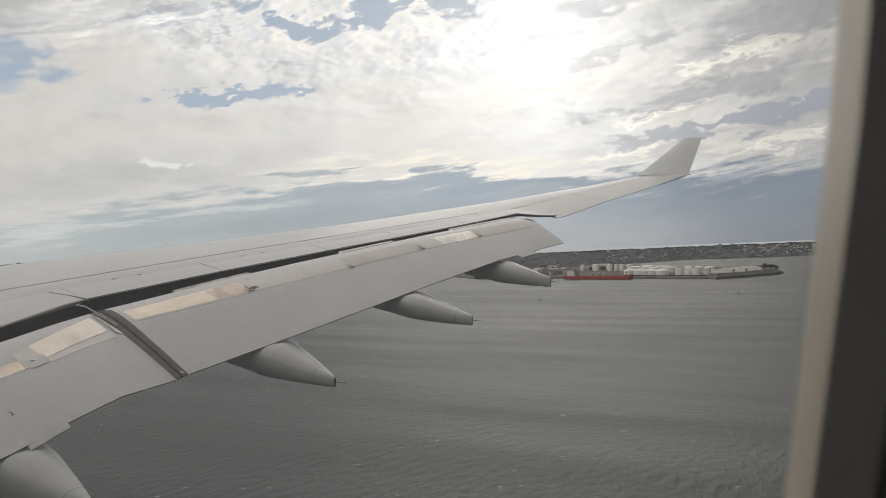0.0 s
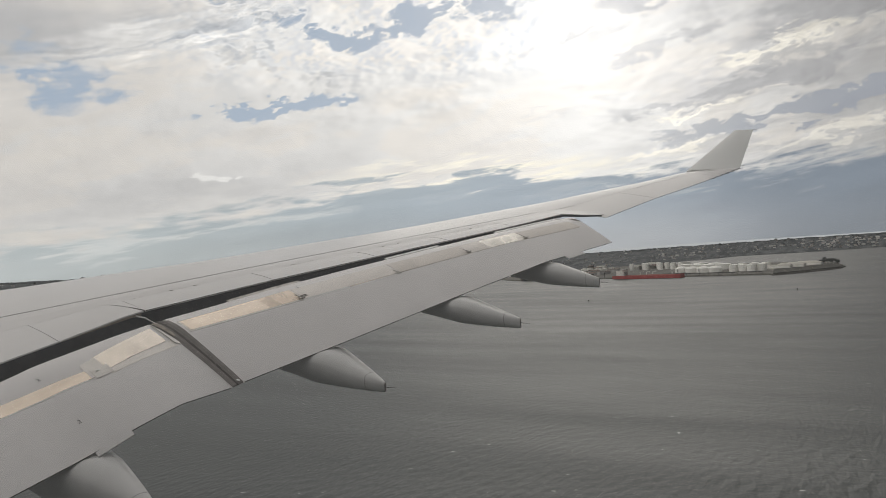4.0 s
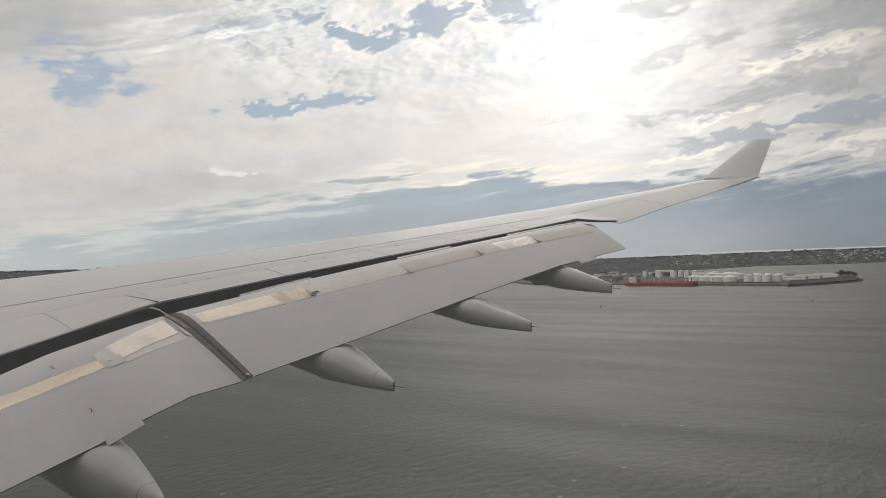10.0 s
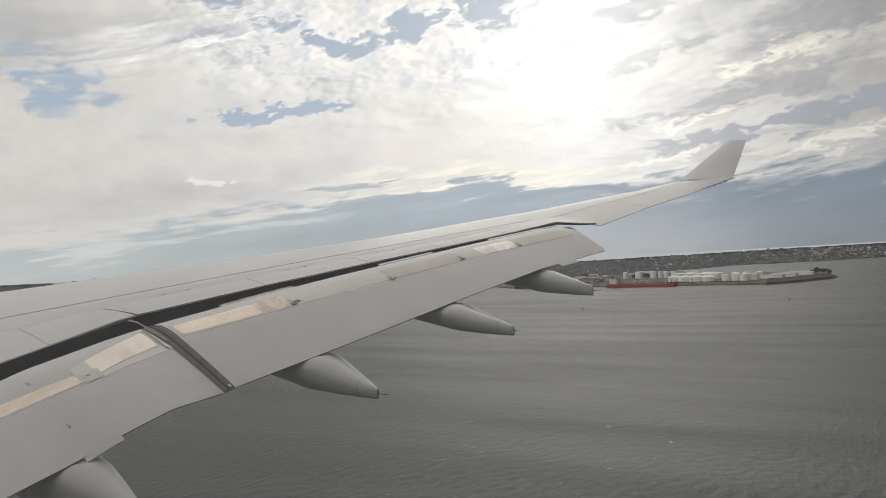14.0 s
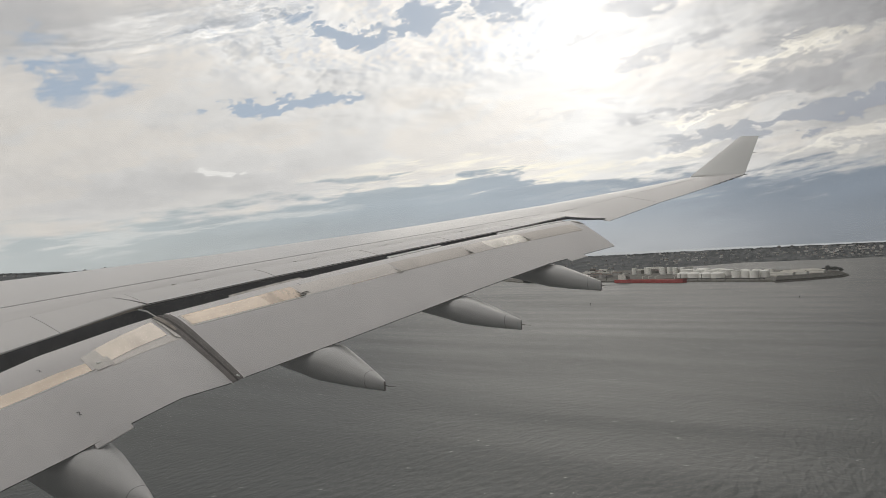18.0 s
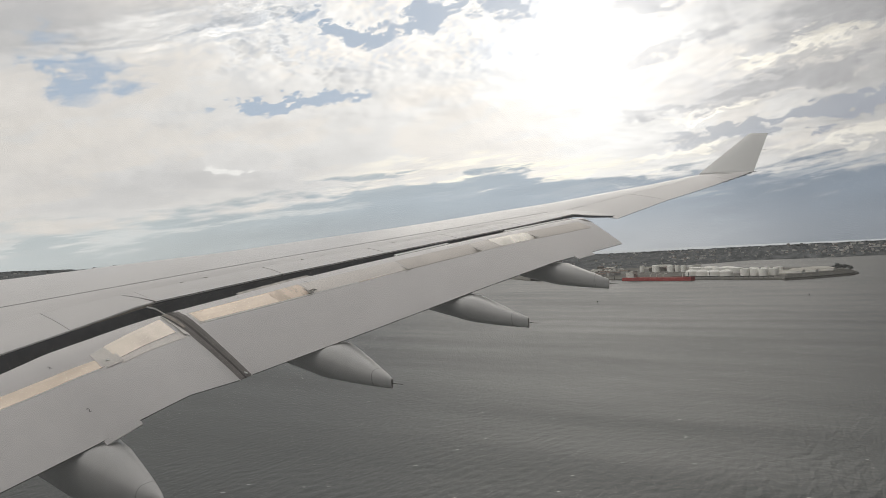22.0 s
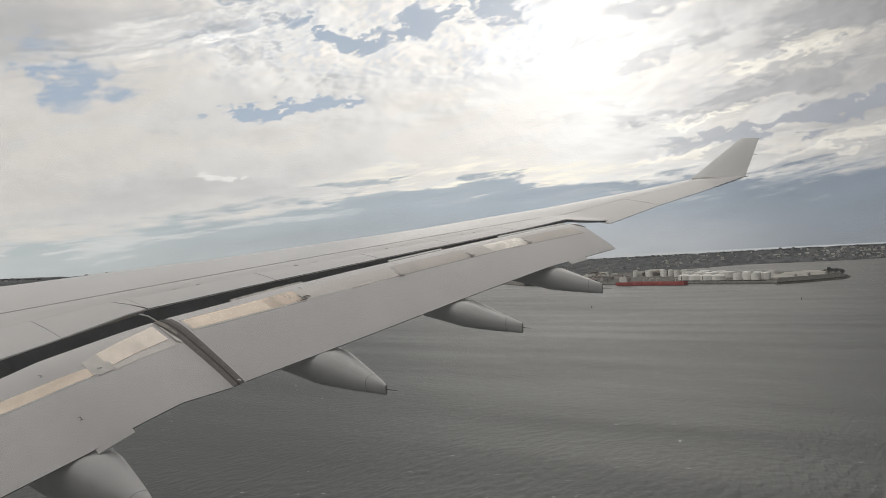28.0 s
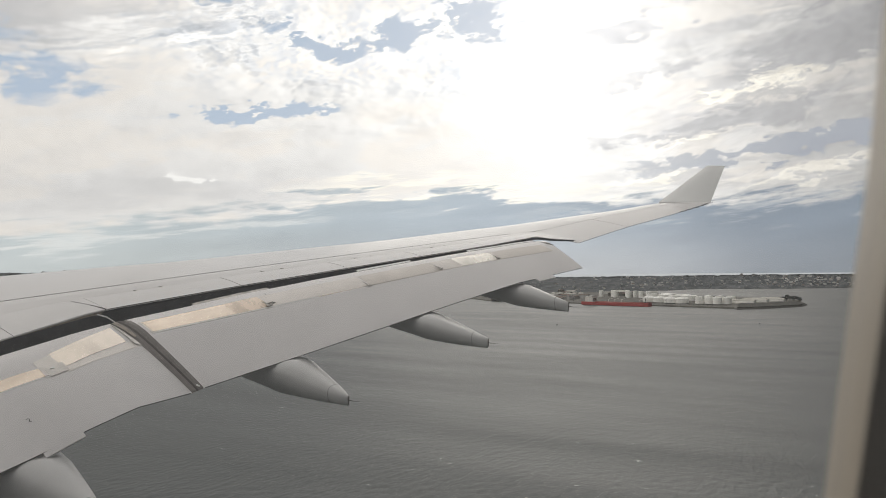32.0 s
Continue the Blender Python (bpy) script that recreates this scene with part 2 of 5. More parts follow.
rim = w.mul(w.m("EXPONENT", w.mul(w.m("POWER", w.mul(w.m("SUBTRACT", above, 0.6), 1.05), 2.0), -1.0)), lit)
over = w.mix(w.mul(rim, w.add(0.10, w.mul(strand, 0.90))), over, (1.10, 1.04, 0.88))
wisp = w.mul(strand, w.m("EXPONENT", w.mul(w.m("POWER", w.m("SUBTRACT", above, 1.1), 2.0), -0.8)), w.add(w.mul(lit, 0.5), 0.12))
over = w.mix(w.mul(wisp, 0.7), over, (1.0, 0.955, 0.84))
blur = line(az, [-6, 20, 38, 60], [0.85, 0.45, 0.48, 1.0])
low = w.m("SUBTRACT", 1.0, w.step(above, w.mul(blur, -1.0), blur))
side = w.step(az, 58.0, 14.0)
haze = w.mix(w.step(el, 0.0, 5.5), w.mix(w.step(az, 14.0, -4.0), w.mix(side, (0.44, 0.475, 0.475), (0.40, 0.42, 0.44)), (0.19, 0.215, 0.245)), w.mix(w.step(az, 16.0, 0.0), w.mix(side, (0.435, 0.49, 0.51), (0.365, 0.425, 0.485)), (0.21, 0.255, 0.31)))
haze = w.scale(haze, w.add(1.0, off(torn, 0.30), off(soft, 0.25)))
over = w.mix(w.mul(low, 0.94), over, haze)
under = w.mul(w.step(strand, 0.3, 1.0), w.m("EXPONENT", w.mul(w.m("POWER", w.add(above, 0.9), 2.0), -1.6)), 0.30)
over = w.mix(w.mul(under, w.add(w.step(az, 34.0, 42.0), 0.35, w.mul(w.step(az, 15.0, 6.0), 0.5))), over, (0.80, 0.79, 0.75))
# the sea goes on below the horizon, out to the far distance
far_sea = w.mix(w.step(el, -1.4, 0.0), (0.30, 0.305, 0.30), (0.44, 0.455, 0.46))
over = w.mix(w.step(el, 0.04, -0.04), over, far_sea)
bg = w.nt.nodes.new("ShaderNodeBackground")
w.put(bg.inputs[0], over)
bg.inputs[1].default_value = 1.0
out = w.nt.nodes.new("ShaderNodeOutputWorld")
w.nt.links.new(bg.outputs[0], out.inputs[0])

lamp = bpy.data.lights.new("sun", "SUN")
lamp.energy, lamp.angle, lamp.color = 0.3, radians(40), (1.0, 0.93, 0.82)
sun = new("sun", lamp)
sun.matrix_world = look(SUN_DIR * 50, (0, 0, 0))
sun.location = SUN_DIR * 200
scene.view_settings.exposure = 0.0


# ---- materials ----
def surface(name, base, rough=0.5, metal=0.0, size=1.0, vary=0.15, bump=0.0, alt=None, coat=0.0, stretch=(1, 1, 1), grain=0.35, spread=0.25, spec=0.5):
    """Procedural material with variation at two scales; size is the metres of the coarse one."""
    mt = bpy.data.materials.new(name)
    mt.use_nodes = True
    t = Tree(mt.node_tree)
    o = t.nt.nodes.new("ShaderNodeTexCoord").outputs["Object"]
    mp = t.nt.nodes.new("ShaderNodeMapping")
    t.put(mp.inputs[0], o)
    mp.inputs["Scale"].default_value = stretch
    v = mp.outputs[0]
    a = t.noise(v, 1.0 / size, 5.0, 0.6, 0.2)
    b = t.noise(v, 9.0 / size, 6.0, 0.65)
    f = t.add(t.mul(a, 1 - grain), t.mul(b, grain))
    rnd = t.nt.nodes.new("ShaderNodeObjectInfo").outputs["Random"]
    alt = alt or tuple(c * (1 - 2 * vary) for c in base)
    hi = tuple(min(1.0, c * (1 + vary)) for c in base)
    col = t.mix(t.step(f, 0.5 - spread, 0.5 + spread), alt, hi)
    col = t.scale(col, t.add(1 - vary * 0.3, t.mul(rnd, vary * 0.6)))
    p = t.nt.nodes.new("ShaderNodeBsdfPrincipled")
    t.put(p.inputs["Base Color"], col)
    p.inputs["Metallic"].default_value = metal
    p.inputs["Specular IOR Level"].default_value = spec
    t.put(p.inputs["Roughness"], t.add(rough - 0.08, t.mul(f, 0.16)))
    p.inputs["Coat Weight"].default_value = coat
    if bump:
        bn = t.nt.nodes.new("ShaderNodeBump")
        bn.inputs["Strength"].default_value = 0.5
        bn.inputs["Distance"].default_value = bump
        t.put(bn.inputs["Height"], f)
        t.nt.links.new(bn.outputs[0], p.inputs["Normal"])
    oo = t.nt.nodes.new("ShaderNodeOutputMaterial")
    t.nt.links.new(p.outputs[0], oo.inputs[0])
    return mt


WING = surface("wing_paint", (0.78, 0.76, 0.755), 0.38, 0, 2.5, 0.05, 0.0)
WING_TOP = surface("wing_top_paint", (0.75, 0.735, 0.735), 0.34, 0, 1.8, 0.07)
WHITE = surface("white_paint", (0.90, 0.90, 0.885), 0.35, 0, 2.0, 0.04)
FLAP = surface("flap_paint", (0.79, 0.765, 0.76), 0.42, 0, 1.2, 0.05)
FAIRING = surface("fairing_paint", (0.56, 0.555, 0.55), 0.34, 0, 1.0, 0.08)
COVE_SHADE = surface("cove_shade", (0.105, 0.11, 0.125), 0.7, 0, 0.5, 0.2)
SEAL = surface("rubber_seal", (0.10, 0.09, 0.085), 0.75, 0, 0.3, 0.2)
BAND = surface("worn_metal", (0.71, 0.605, 0.50), 0.24, 0.72, 0.8, 0.16, 0.0, grain=0.14, stretch=(0.4, 1.4, 1.4))
PLATE = surface("pale_wear_plate", (0.76, 0.68, 0.59), 0.24, 0.65, 0.5, 0.13, 0.0, grain=0.22, stretch=(1.2, 0.7, 0.7))
FILM = surface("clear_patch_film", (0.70, 0.665, 0.625), 0.24, 0.2, 0.25, 0.13, 0.0, grain=0.3)
DULL = surface("dulled_metal", (0.66, 0.61, 0.565), 0.36, 0.30, 1.1, 0.10, 0.0, grain=0.25)
FADED = surface("faded_metal", (0.735, 0.69, 0.65), 0.36, 0.25, 1.6, 0.07, 0.0, grain=0.2)
SMEAR = surface("smeared_metal", (0.64, 0.535, 0.44), 0.27, 0.65, 0.30, 0.20, 0.0, grain=0.12, stretch=(1, 0.35, 0.35))
# paler band metal: the sky's sheen on this stretch is in the colour
GLINT = surface("sheen_painted_metal", (0.80, 0.76, 0.69), 0.26, 0.55, 0.45, 0.16, 0.003, grain=0.1)
LIP = surface("grey_seal_lip", (0.22, 0.20, 0.19), 0.7, 0, 0.4, 0.15)
CHIP = surface("scuffed_fitting", (0.62, 0.59, 0.55), 0.5, 0.2, 0.12, 0.25)
STEEL = surface("fitting_steel", (0.55, 0.52, 0.49), 0.45, 0.7, 0.2, 0.2)
INK = surface("black_marking", (0.05, 0.05, 0.05), 0.6)
SCUFF = surface("worn_primer", (0.42, 0.37, 0.31), 0.6, 0, 0.15, 0.3)
REVEAL = surface("window_reveal", (0.62, 0.54, 0.43), 0.55, 0, 0.1, 0.05)
LINING = surface("cabin_lining", (0.70, 0.66, 0.62), 0.6, 0, 0.3, 0.06)
# outer skin is out of view; dark grey chosen to dim the inboard flap
DIMMING_SKIN = surface("dimming_hull_paint", (0.22, 0.225, 0.235), 0.35, 0, 2.0, 0.1)
CARPET = surface("cabin_floor_covering", (0.16, 0.16, 0.18), 0.9, 0, 0.2, 0.2)


def sea_material():
    mt = bpy.data.materials.new("sea_water")
    mt.use_nodes = True
    t = Tree(mt.node_tree)
    o = t.nt.nodes.new("ShaderNodeTexCoord").outputs["Object"]
    mp = t.nt.nodes.new("ShaderNodeMapping")
    t.put(mp.inputs[0], o)
    mp.inputs["Rotation"].default_value = (0, 0, radians(20))
    mp.inputs["Scale"].default_value = (0.5, 1.0, 1.0)
    v = mp.outputs[0]
    mp2 = t.nt.nodes.new("ShaderNodeMapping")
    t.put(mp2.inputs[0], o)
    mp2.inputs["Rotation"].default_value = (0, 0, radians(30))
    mp2.inputs["Scale"].default_value = (1.6, 0.22, 1.0)
    patch = t.noise(v, 0.004, 4.0, 0.6, 0.5)
    chop = t.noise(v, 0.36, 4.0, 0.55, 0.15)
    fine = t.noise(v, 1.3, 4.0, 0.6)
    p = t.nt.nodes.new("ShaderNodeBsdfPrincipled")
    t.put(p.inputs["Base Color"], t.mix(t.step(patch, 0.35, 0.65), (0.041, 0.047, 0.048), (0.056, 0.063, 0.063)))
    wind = t.noise(mp2.outputs[0], 0.010, 5.0, 0.6, 0.4)
    t.put(p.inputs["Roughness"], t.add(0.28, t.mul(patch, 0.14), t.mul(wind, 0.30)))
    p.inputs["Specular IOR Level"].default_value = 0.36
    p.inputs["IOR"].default_value = 1.33
    bn = t.nt.nodes.new("ShaderNodeBump")
    bn.inputs["Strength"].default_value = 0.5
    bn.inputs["Distance"].default_value = 1.5
    t.put(bn.inputs["Height"], t.add(chop, t.mul(fine, 0.14)))
    t.nt.links.new(bn.outputs[0], p.inputs["Normal"])
    oo = t.nt.nodes.new("ShaderNodeOutputMaterial")
    t.nt.links.new(p.outputs[0], oo.inputs[0])
    return mt


SEA = sea_material()
FOAM = surface("sea_foam", (0.62, 0.63, 0.62), 0.8, 0, 1.0, 0.2)
# scrub lightened to blue-grey: distance haze is put into its colour
BUSH = surface("hazed_scrub", (0.098, 0.104, 0.108), 0.95, 0, 42.0, 0.25, 0.0, alt=(0.036, 0.043, 0.048), stretch=(0.22, 1, 1), grain=0.5, spread=0.10, spec=0.08)
GROUND = surface("port_ground", (0.16, 0.155, 0.14), 0.9, 0, 30.0, 0.3, spec=0.08)
ROCK = surface("rock_armour", (0.07, 0.068, 0.06), 0.9, 0, 4.0, 0.4, spec=0.08)
PAVED = surface("pale_paving", (0.55, 0.53, 0.48), 0.8, 0, 25.0, 0.15, spec=0.08)
SAND = surface("sand_fill", (0.50, 0.36, 0.20), 0.9, 0, 30.0, 0.15, spec=0.08)
TANK = surface("tank_paint", (0.87, 0.86, 0.82), 0.5, 0, 8.0, 0.06, spec=0.08)
HULL = surface("red_hull_paint", (0.42, 0.08, 0.075), 0.5, 0, 12.0, 0.15, spec=0.08)
DECK = surface("ship_deck_paint", (0.35, 0.09, 0.07), 0.7, 0, 6.0, 0.2)
SHIPWHITE = surface("ship_house_paint", (0.75, 0.73, 0.68), 0.5, 0, 5.0, 0.1)
CRANERED = surface("crane_red_paint", (0.40, 0.13, 0.12), 0.6, 0, 5.0, 0.1, spec=0.08)
YELLOW = surface("yellow_crane_paint", (0.52, 0.38, 0.10), 0.6, 0, 5.0, 0.1, spec=0.08)
DARKSTEEL = surface("dark_quay_steel", (0.05, 0.05, 0.05), 0.7, 0, 3.0, 0.3, spec=0.08)
WALLS = surface("house_walls", (0.42, 0.41, 0.40), 0.8, 0, 10.0, 0.2, spec=0.08)
ROOFS = surface("house_roofs", (0.24, 0.185, 0.16), 0.8, 0, 10.0, 0.3, spec=0.08)
PALE = surface("pale_render", (0.66, 0.65, 0.63), 0.8, 0, 10.0, 0.2, spec=0.08)
TILES = surface("grey_roof_tiles", (0.36, 0.36, 0.36), 0.8, 0, 10.0, 0.3, spec=0.08)
LEAF = surface("tree_leaves", (0.075, 0.082, 0.080), 0.95, 0, 30.0, 0.3, spec=0.08)
BARK = surface("tree_bark", (0.10, 0.08, 0.06), 0.9, 0, 1.0, 0.3, spec=0.08)


def pane_material():
    """Acrylic cabin pane: clear, with an added milky scatter that stands in for haze."""
    mt = bpy.data.materials.new("cabin_pane")
    mt.use_nodes = True
    t = Tree(mt.node_tree)
    a = t.nt.nodes.new("ShaderNodeBsdfTransparent")
    b = t.nt.nodes.new("ShaderNodeBsdfTranslucent")
    b.inputs[0].default_value = (0.9, 0.9, 0.9, 1)
    mx = t.nt.nodes.new("ShaderNodeMixShader")
    mx.inputs[0].default_value = 0.075
    t.nt.links.new(a.outputs[0], mx.inputs[1])
    t.nt.links.new(b.outputs[0], mx.inputs[2])
    oo = t.nt.nodes.new("ShaderNodeOutputMaterial")
    t.nt.links.new(mx.outputs[0], oo.inputs[0])
    return mt


PANE = pane_material()


# ---- mesh helpers ----
def mesh_of(name, verts, faces, material, smooth=False):
    me = bpy.data.meshes.new(name)
    me.from_pydata([tuple(map(float, v)) for v in verts], [], faces)
    me.materials.append(material)
    me.update()
    if smooth:
        me.polygons.foreach_set("use_smooth", [True] * len(me.polygons))
    return me


def part(name, bm, material, parent=None, label="", smooth=False):
    """Link a bmesh as one mesh object, under a thing or a part."""
    me = bpy.data.meshes.new(name)
    bmesh.ops.recalc_face_normals(bm, faces=bm.faces)
    if smooth:
        for e in bm.edges:
            if len(e.link_faces) == 2 and e.calc_face_angle(0.0) > 0.7:
                e.smooth = False
    bm.to_mesh(me)
    bm.free()
    me.materials.append(material)
    if smooth:
        me.polygons.foreach_set("use_smooth", [True] * len(me.polygons))
    ob = new(name, me)
    if parent:
        ob.parent = parent
    if label:
        ob["label"] = label
    return ob


def thing(name, label, category, group="", kind="", at=(0, 0, 0)):
    ob = new(name)
    ob.empty_display_size = 0.2
    ob.location = at
    return tagged(ob, label, category, group, kind)


def loft(rings, closed=True, caps=True):
    """A bmesh skinned over rings of points of equal count."""
    bm = bmesh.new()
    vs = [[bm.verts.new(p) for p in r] for r in rings]
    n = len(rings[0])
    for a, b in zip(vs, vs[1:]):
        for i in range(n if closed else n - 1):
            j = (i + 1) % n
            try:
                bm.faces.new((a[i], a[j], b[j], b[i]))
            except ValueError:
                pass
    if caps and closed:
        bm.faces.new(vs[0])
        bm.faces.new(list(reversed(vs[-1])))
    return bm


def box(bm, x0, y0, z0, x1, y1, z1, m=None):
    vs = [bm.verts.new((x, y, z)) for x in (x0, x1) for y in (y0, y1) for z in (z0, z1)]
    for f in ((0, 1, 3, 2), (4, 6, 7, 5), (0, 4, 5, 1), (2, 3, 7, 6), (0, 2, 6, 4), (1, 5, 7, 3)):
        bm.faces.new([vs[i] for i in f])
    if m is not None:
        bmesh.ops.transform(bm, matrix=m, verts=vs)
    return bm


def bar(bm, a, b, r, sides=6, r2=None):
    a, b = Vector(a), Vector(b)
    q = (b - a).to_track_quat("Z", "Y")
    r2 = r if r2 is None else r2
    ends = [[bm.verts.new(p + q @ Vector((rr * math.cos(k * math.tau / sides), rr * math.sin(k * math.tau / sides), 0))) for k in range(sides)] for p, rr in ((a, r), (b, r2))]
    for i in range(sides):
        j = (i + 1) % sides
        bm.faces.new((ends[0][i], ends[0][j], ends[1][j], ends[1][i]))
    bm.faces.new(list(reversed(ends[0])))
    bm.faces.new(ends[1])
    return bm


# ---- the wing: x outboard, y forward, z up, from the eye ----
Z = EYE_Z
wing = thing("aircraft_wing", "pale grey airliner wing with flaps lowered for landing", "aircraft wing", at=(7.0, 10.0, Z - 0.8))


def wp(name, bm, material, parent=wing, label="", smooth=False):
    """A part of the wing, given in the eye's metres."""
    off = Vector((0, 0, Z)) if parent is not None else Vector()
    bmesh.ops.translate(bm, verts=bm.verts, vec=off - (wing.location if parent is not None else Vector()))
    return part(name, bm, material, parent, label, smooth)


def spoiler_te(u):
    v = 9.829 - (0.12 if u < 6.97 else 0.40) * (u - 6.97)
    return np.array([u, v, np.interp(u, [0, 4.53, 5.6, 6.72, 6.97, 9.17, 11.45, 12.94, 14.64, 15.8, 17.37, 18.5], [-2.25, -1.151, -0.887, -0.592, -0.552, -0.186, 0.163, 0.384, 0.637, 0.817, 1.083, 1.24])])


def hinge(u):
    if u <= 17.2:
        v = 10.829 - 0.42 * (u - 6.97)
        z = np.interp(u, [0, 3, 5.2, 6.16, 7.25, 8.6, 9.92, 12.28, 14.34, 17.2], [-1.35, -0.86, -0.533, -0.392, -0.232, -0.032, 0.157, 0.482, 0.767, 1.16])
    else:
        v = 6.532 - 0.4386 * (u - 17.2)
        z = np.interp(u, [17.2, 18.41, 20.0, 21.88, 24.33, 25.52, 26.41, 27.0], [1.16, 1.299, 1.632, 2.007, 2.466, 2.671, 2.739, 2.839])
    return np.array([u, v, z])


def crest(u):
    v = 13.229 - 0.545 * (u - 6.97)
    return np.array([u, v, np.interp(u, [0, 3, 6.15, 6.97, 7.86, 8.83, 10.1, 11.03, 12.29, 13.68, 15.22, 16.93, 18.86, 21.03, 22.98, 25.01, 26.4], [-0.714, -0.394, -0.094, -0.01, 0.092, 0.203, 0.331, 0.456, 0.629, 0.805, 1.015, 1.283, 1.565, 1.94, 2.269, 2.651, 2.77])])


def lead(u):
    c = crest(u)
    v = 3.45 + 0.60 * (26.0 - u)
    return np.array([u, max(v, c[1] + 0.35), c[2] - 0.10 * (v - c[1]) - 0.05])


def aileron_te(u):
    return np.array([u, 8.747 - 0.36 * (u - 7.05), np.interp(u, [17.0, 18.2, 19.38, 20.88, 22.2, 23.84, 25.66, 26.7], [0.86, 0.897, 1.174, 1.523, 1.789, 2.132, 2.533, 2.772])])


def wing_section(u):
    b, c, l = hinge(u), crest(u), lead(u)
    s = l[1] - c[1]
    pts = []
    for k in range(6):
        f = k / 6
        pts.append((u, b[1] + f * (c[1] - b[1]), b[2] + (c[2] - b[2]) * (1 - (1 - f) ** 1.7)))
    for f in (0, 0.25, 0.5, 0.75, 0.92):
        pts.append((u, c[1] + f * s, c[2] + (l[2] - c[2]) * f ** 2.0))
    thick = 0.11 * (l[1] - b[1]) + 0.10
    pts.append((u, l[1], l[2] - 0.25 * thick))
    for f in (0.92, 0.7, 0.4, 0.1):
        pts.append((u, c[1] + f * s, l[2] - thick * (0.6 + 0.4 * (1 - f) ** 0.6)))
    pts.append((u, b[1] + 0.02, b[2] - thick * 0.85))
    return pts


us = [-0.5, 1.5, 3, 4.5, 5.5, 6.2, 6.97, 8, 9, 10, 11, 12, 13, 14, 15, 16, 17.2, 18, 19, 20, 21, 22, 23, 24, 25, 25.5, 25.95]
wp("wing_box", loft([wing_section(u) for u in us]), WING_TOP, label="smooth pale grey upper wing skin", smooth=True)


def slab(u0, u1, front, back, t_front, t_back, n=4, lift=0.0):
    """A tapered panel between two spanwise lines."""
    rings = []
    for k in range(n + 1):
        u = u0 + (u1 - u0) * k / n
        f, b = front(u), back(u)
        m = (f + b) / 2 + np.array([0, 0, 0.012])
        rings.append([f + (0, 0, lift), m + (0, 0, lift), b + (0, 0, lift), b - (0, 0, t_back), m - (0, 0, (t_front + t_back) / 2), f - (0, 0, t_front)])
    return loft(rings)


SPOILERS = [(0.3, 3.205), (3.215, 5.60), (5.612, 6.972), (6.98, 9.16), (9.185, 11.40), (11.425, 13.35), (13.375, 15.40), (15.425, 17.30)]


def spoiler_front(u):
    a, h = spoiler_te(u), hinge(u)
    return a + 0.60 * (h - a) + (0, 0, 0.008)


for a, b in SPOILERS:
    wp("spoiler", slab(a, b, spoiler_front, spoiler_te, 0.09, 0.022), WING, label="flush spoiler panel")
wp("shroud_panel", slab(0.3, 17.30, lambda u: hinge(u) - (0, 0.016, 0), lambda u: spoiler_front(u) + (0, 0.012, 0), 0.12, 0.09, 40), WING, label="fixed shroud panel ahead of the spoilers")
# dark slanting joint between the inboard and outboard spoilers
def deck_at(u, f):
    a, h = spoiler_te(u), hinge(u)
    return a + f * (h - a) + np.array([0, 0, 0.006 + 0.012 * (1 - abs(2 * f - 0.6))])


rings = []
for u, f, hw in ((6.975, 0.0, 0.012), (6.90, 0.22, 0.008), (6.83, 0.40, 0.005), (6.765, 0.55, 0.002)):
    p = deck_at(u, f)
    rings.append([p + (-hw, 0, 0), p + (hw, 0, 0), p + (hw, 0, -0.03), p + (-hw, 0, -0.03)])
wp("joint_wedge", loft(rings), SEAL, label="dark open joint between spoilers")
# bare grey underside lip that shows below the inboard trailing edge
rings = []
for u in np.linspace(5.65, 6.93, 7):
    p = spoiler_te(u)
    d = float(np.interp(u, [5.65, 6.93], [0.012, 0.055]))
    rings.append([p + (0, 0.004, -0.020), p + (0, 0.030, -0.022 - d), p + (0, 0.06, -0.022 - d), p + (0, 0.05, -0.018)])
wp("spoiler_lip", loft(rings), SCUFF, label="bare grey lip under the spoiler edge")
# thin dark joint along the front of the fixed panels
for a, b in ((0.3, 17.30), (18.22, 24.9)):
    bm = bmesh.new()
    for u0, u1 in zip(np.linspace(a, b, 29), np.linspace(a, b, 29)[1:]):
        bar(bm, hinge(u0) - (0, 0.008, -0.001), hinge(u1) - (0, 0.008, -0.001), 0.006)
    wp("panel_joint", bm, SEAL)
# hinge fittings along the spoiler fronts
for u in (7.75, 8.15, 10.0, 10.4, 12.1, 12.5, 14.2, 14.6):
    c = spoiler_front(u)
    bm = bmesh.new()
    bar(bm, c + (-0.035, 0.014, 0.0), c + (0.035, -0.014, 0.002), 0.010)
    wp("hinge_fitting", bm, STEEL)
# cove behind the spoilers, the slot's shade put into its dark colour
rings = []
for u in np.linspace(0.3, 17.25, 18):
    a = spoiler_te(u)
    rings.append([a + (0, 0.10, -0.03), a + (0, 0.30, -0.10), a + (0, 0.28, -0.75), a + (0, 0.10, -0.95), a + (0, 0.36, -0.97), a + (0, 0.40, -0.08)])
wp("flap_cove", loft(rings), COVE_SHADE, label="flap cove under the spoilers, coloured dark as slot shade")

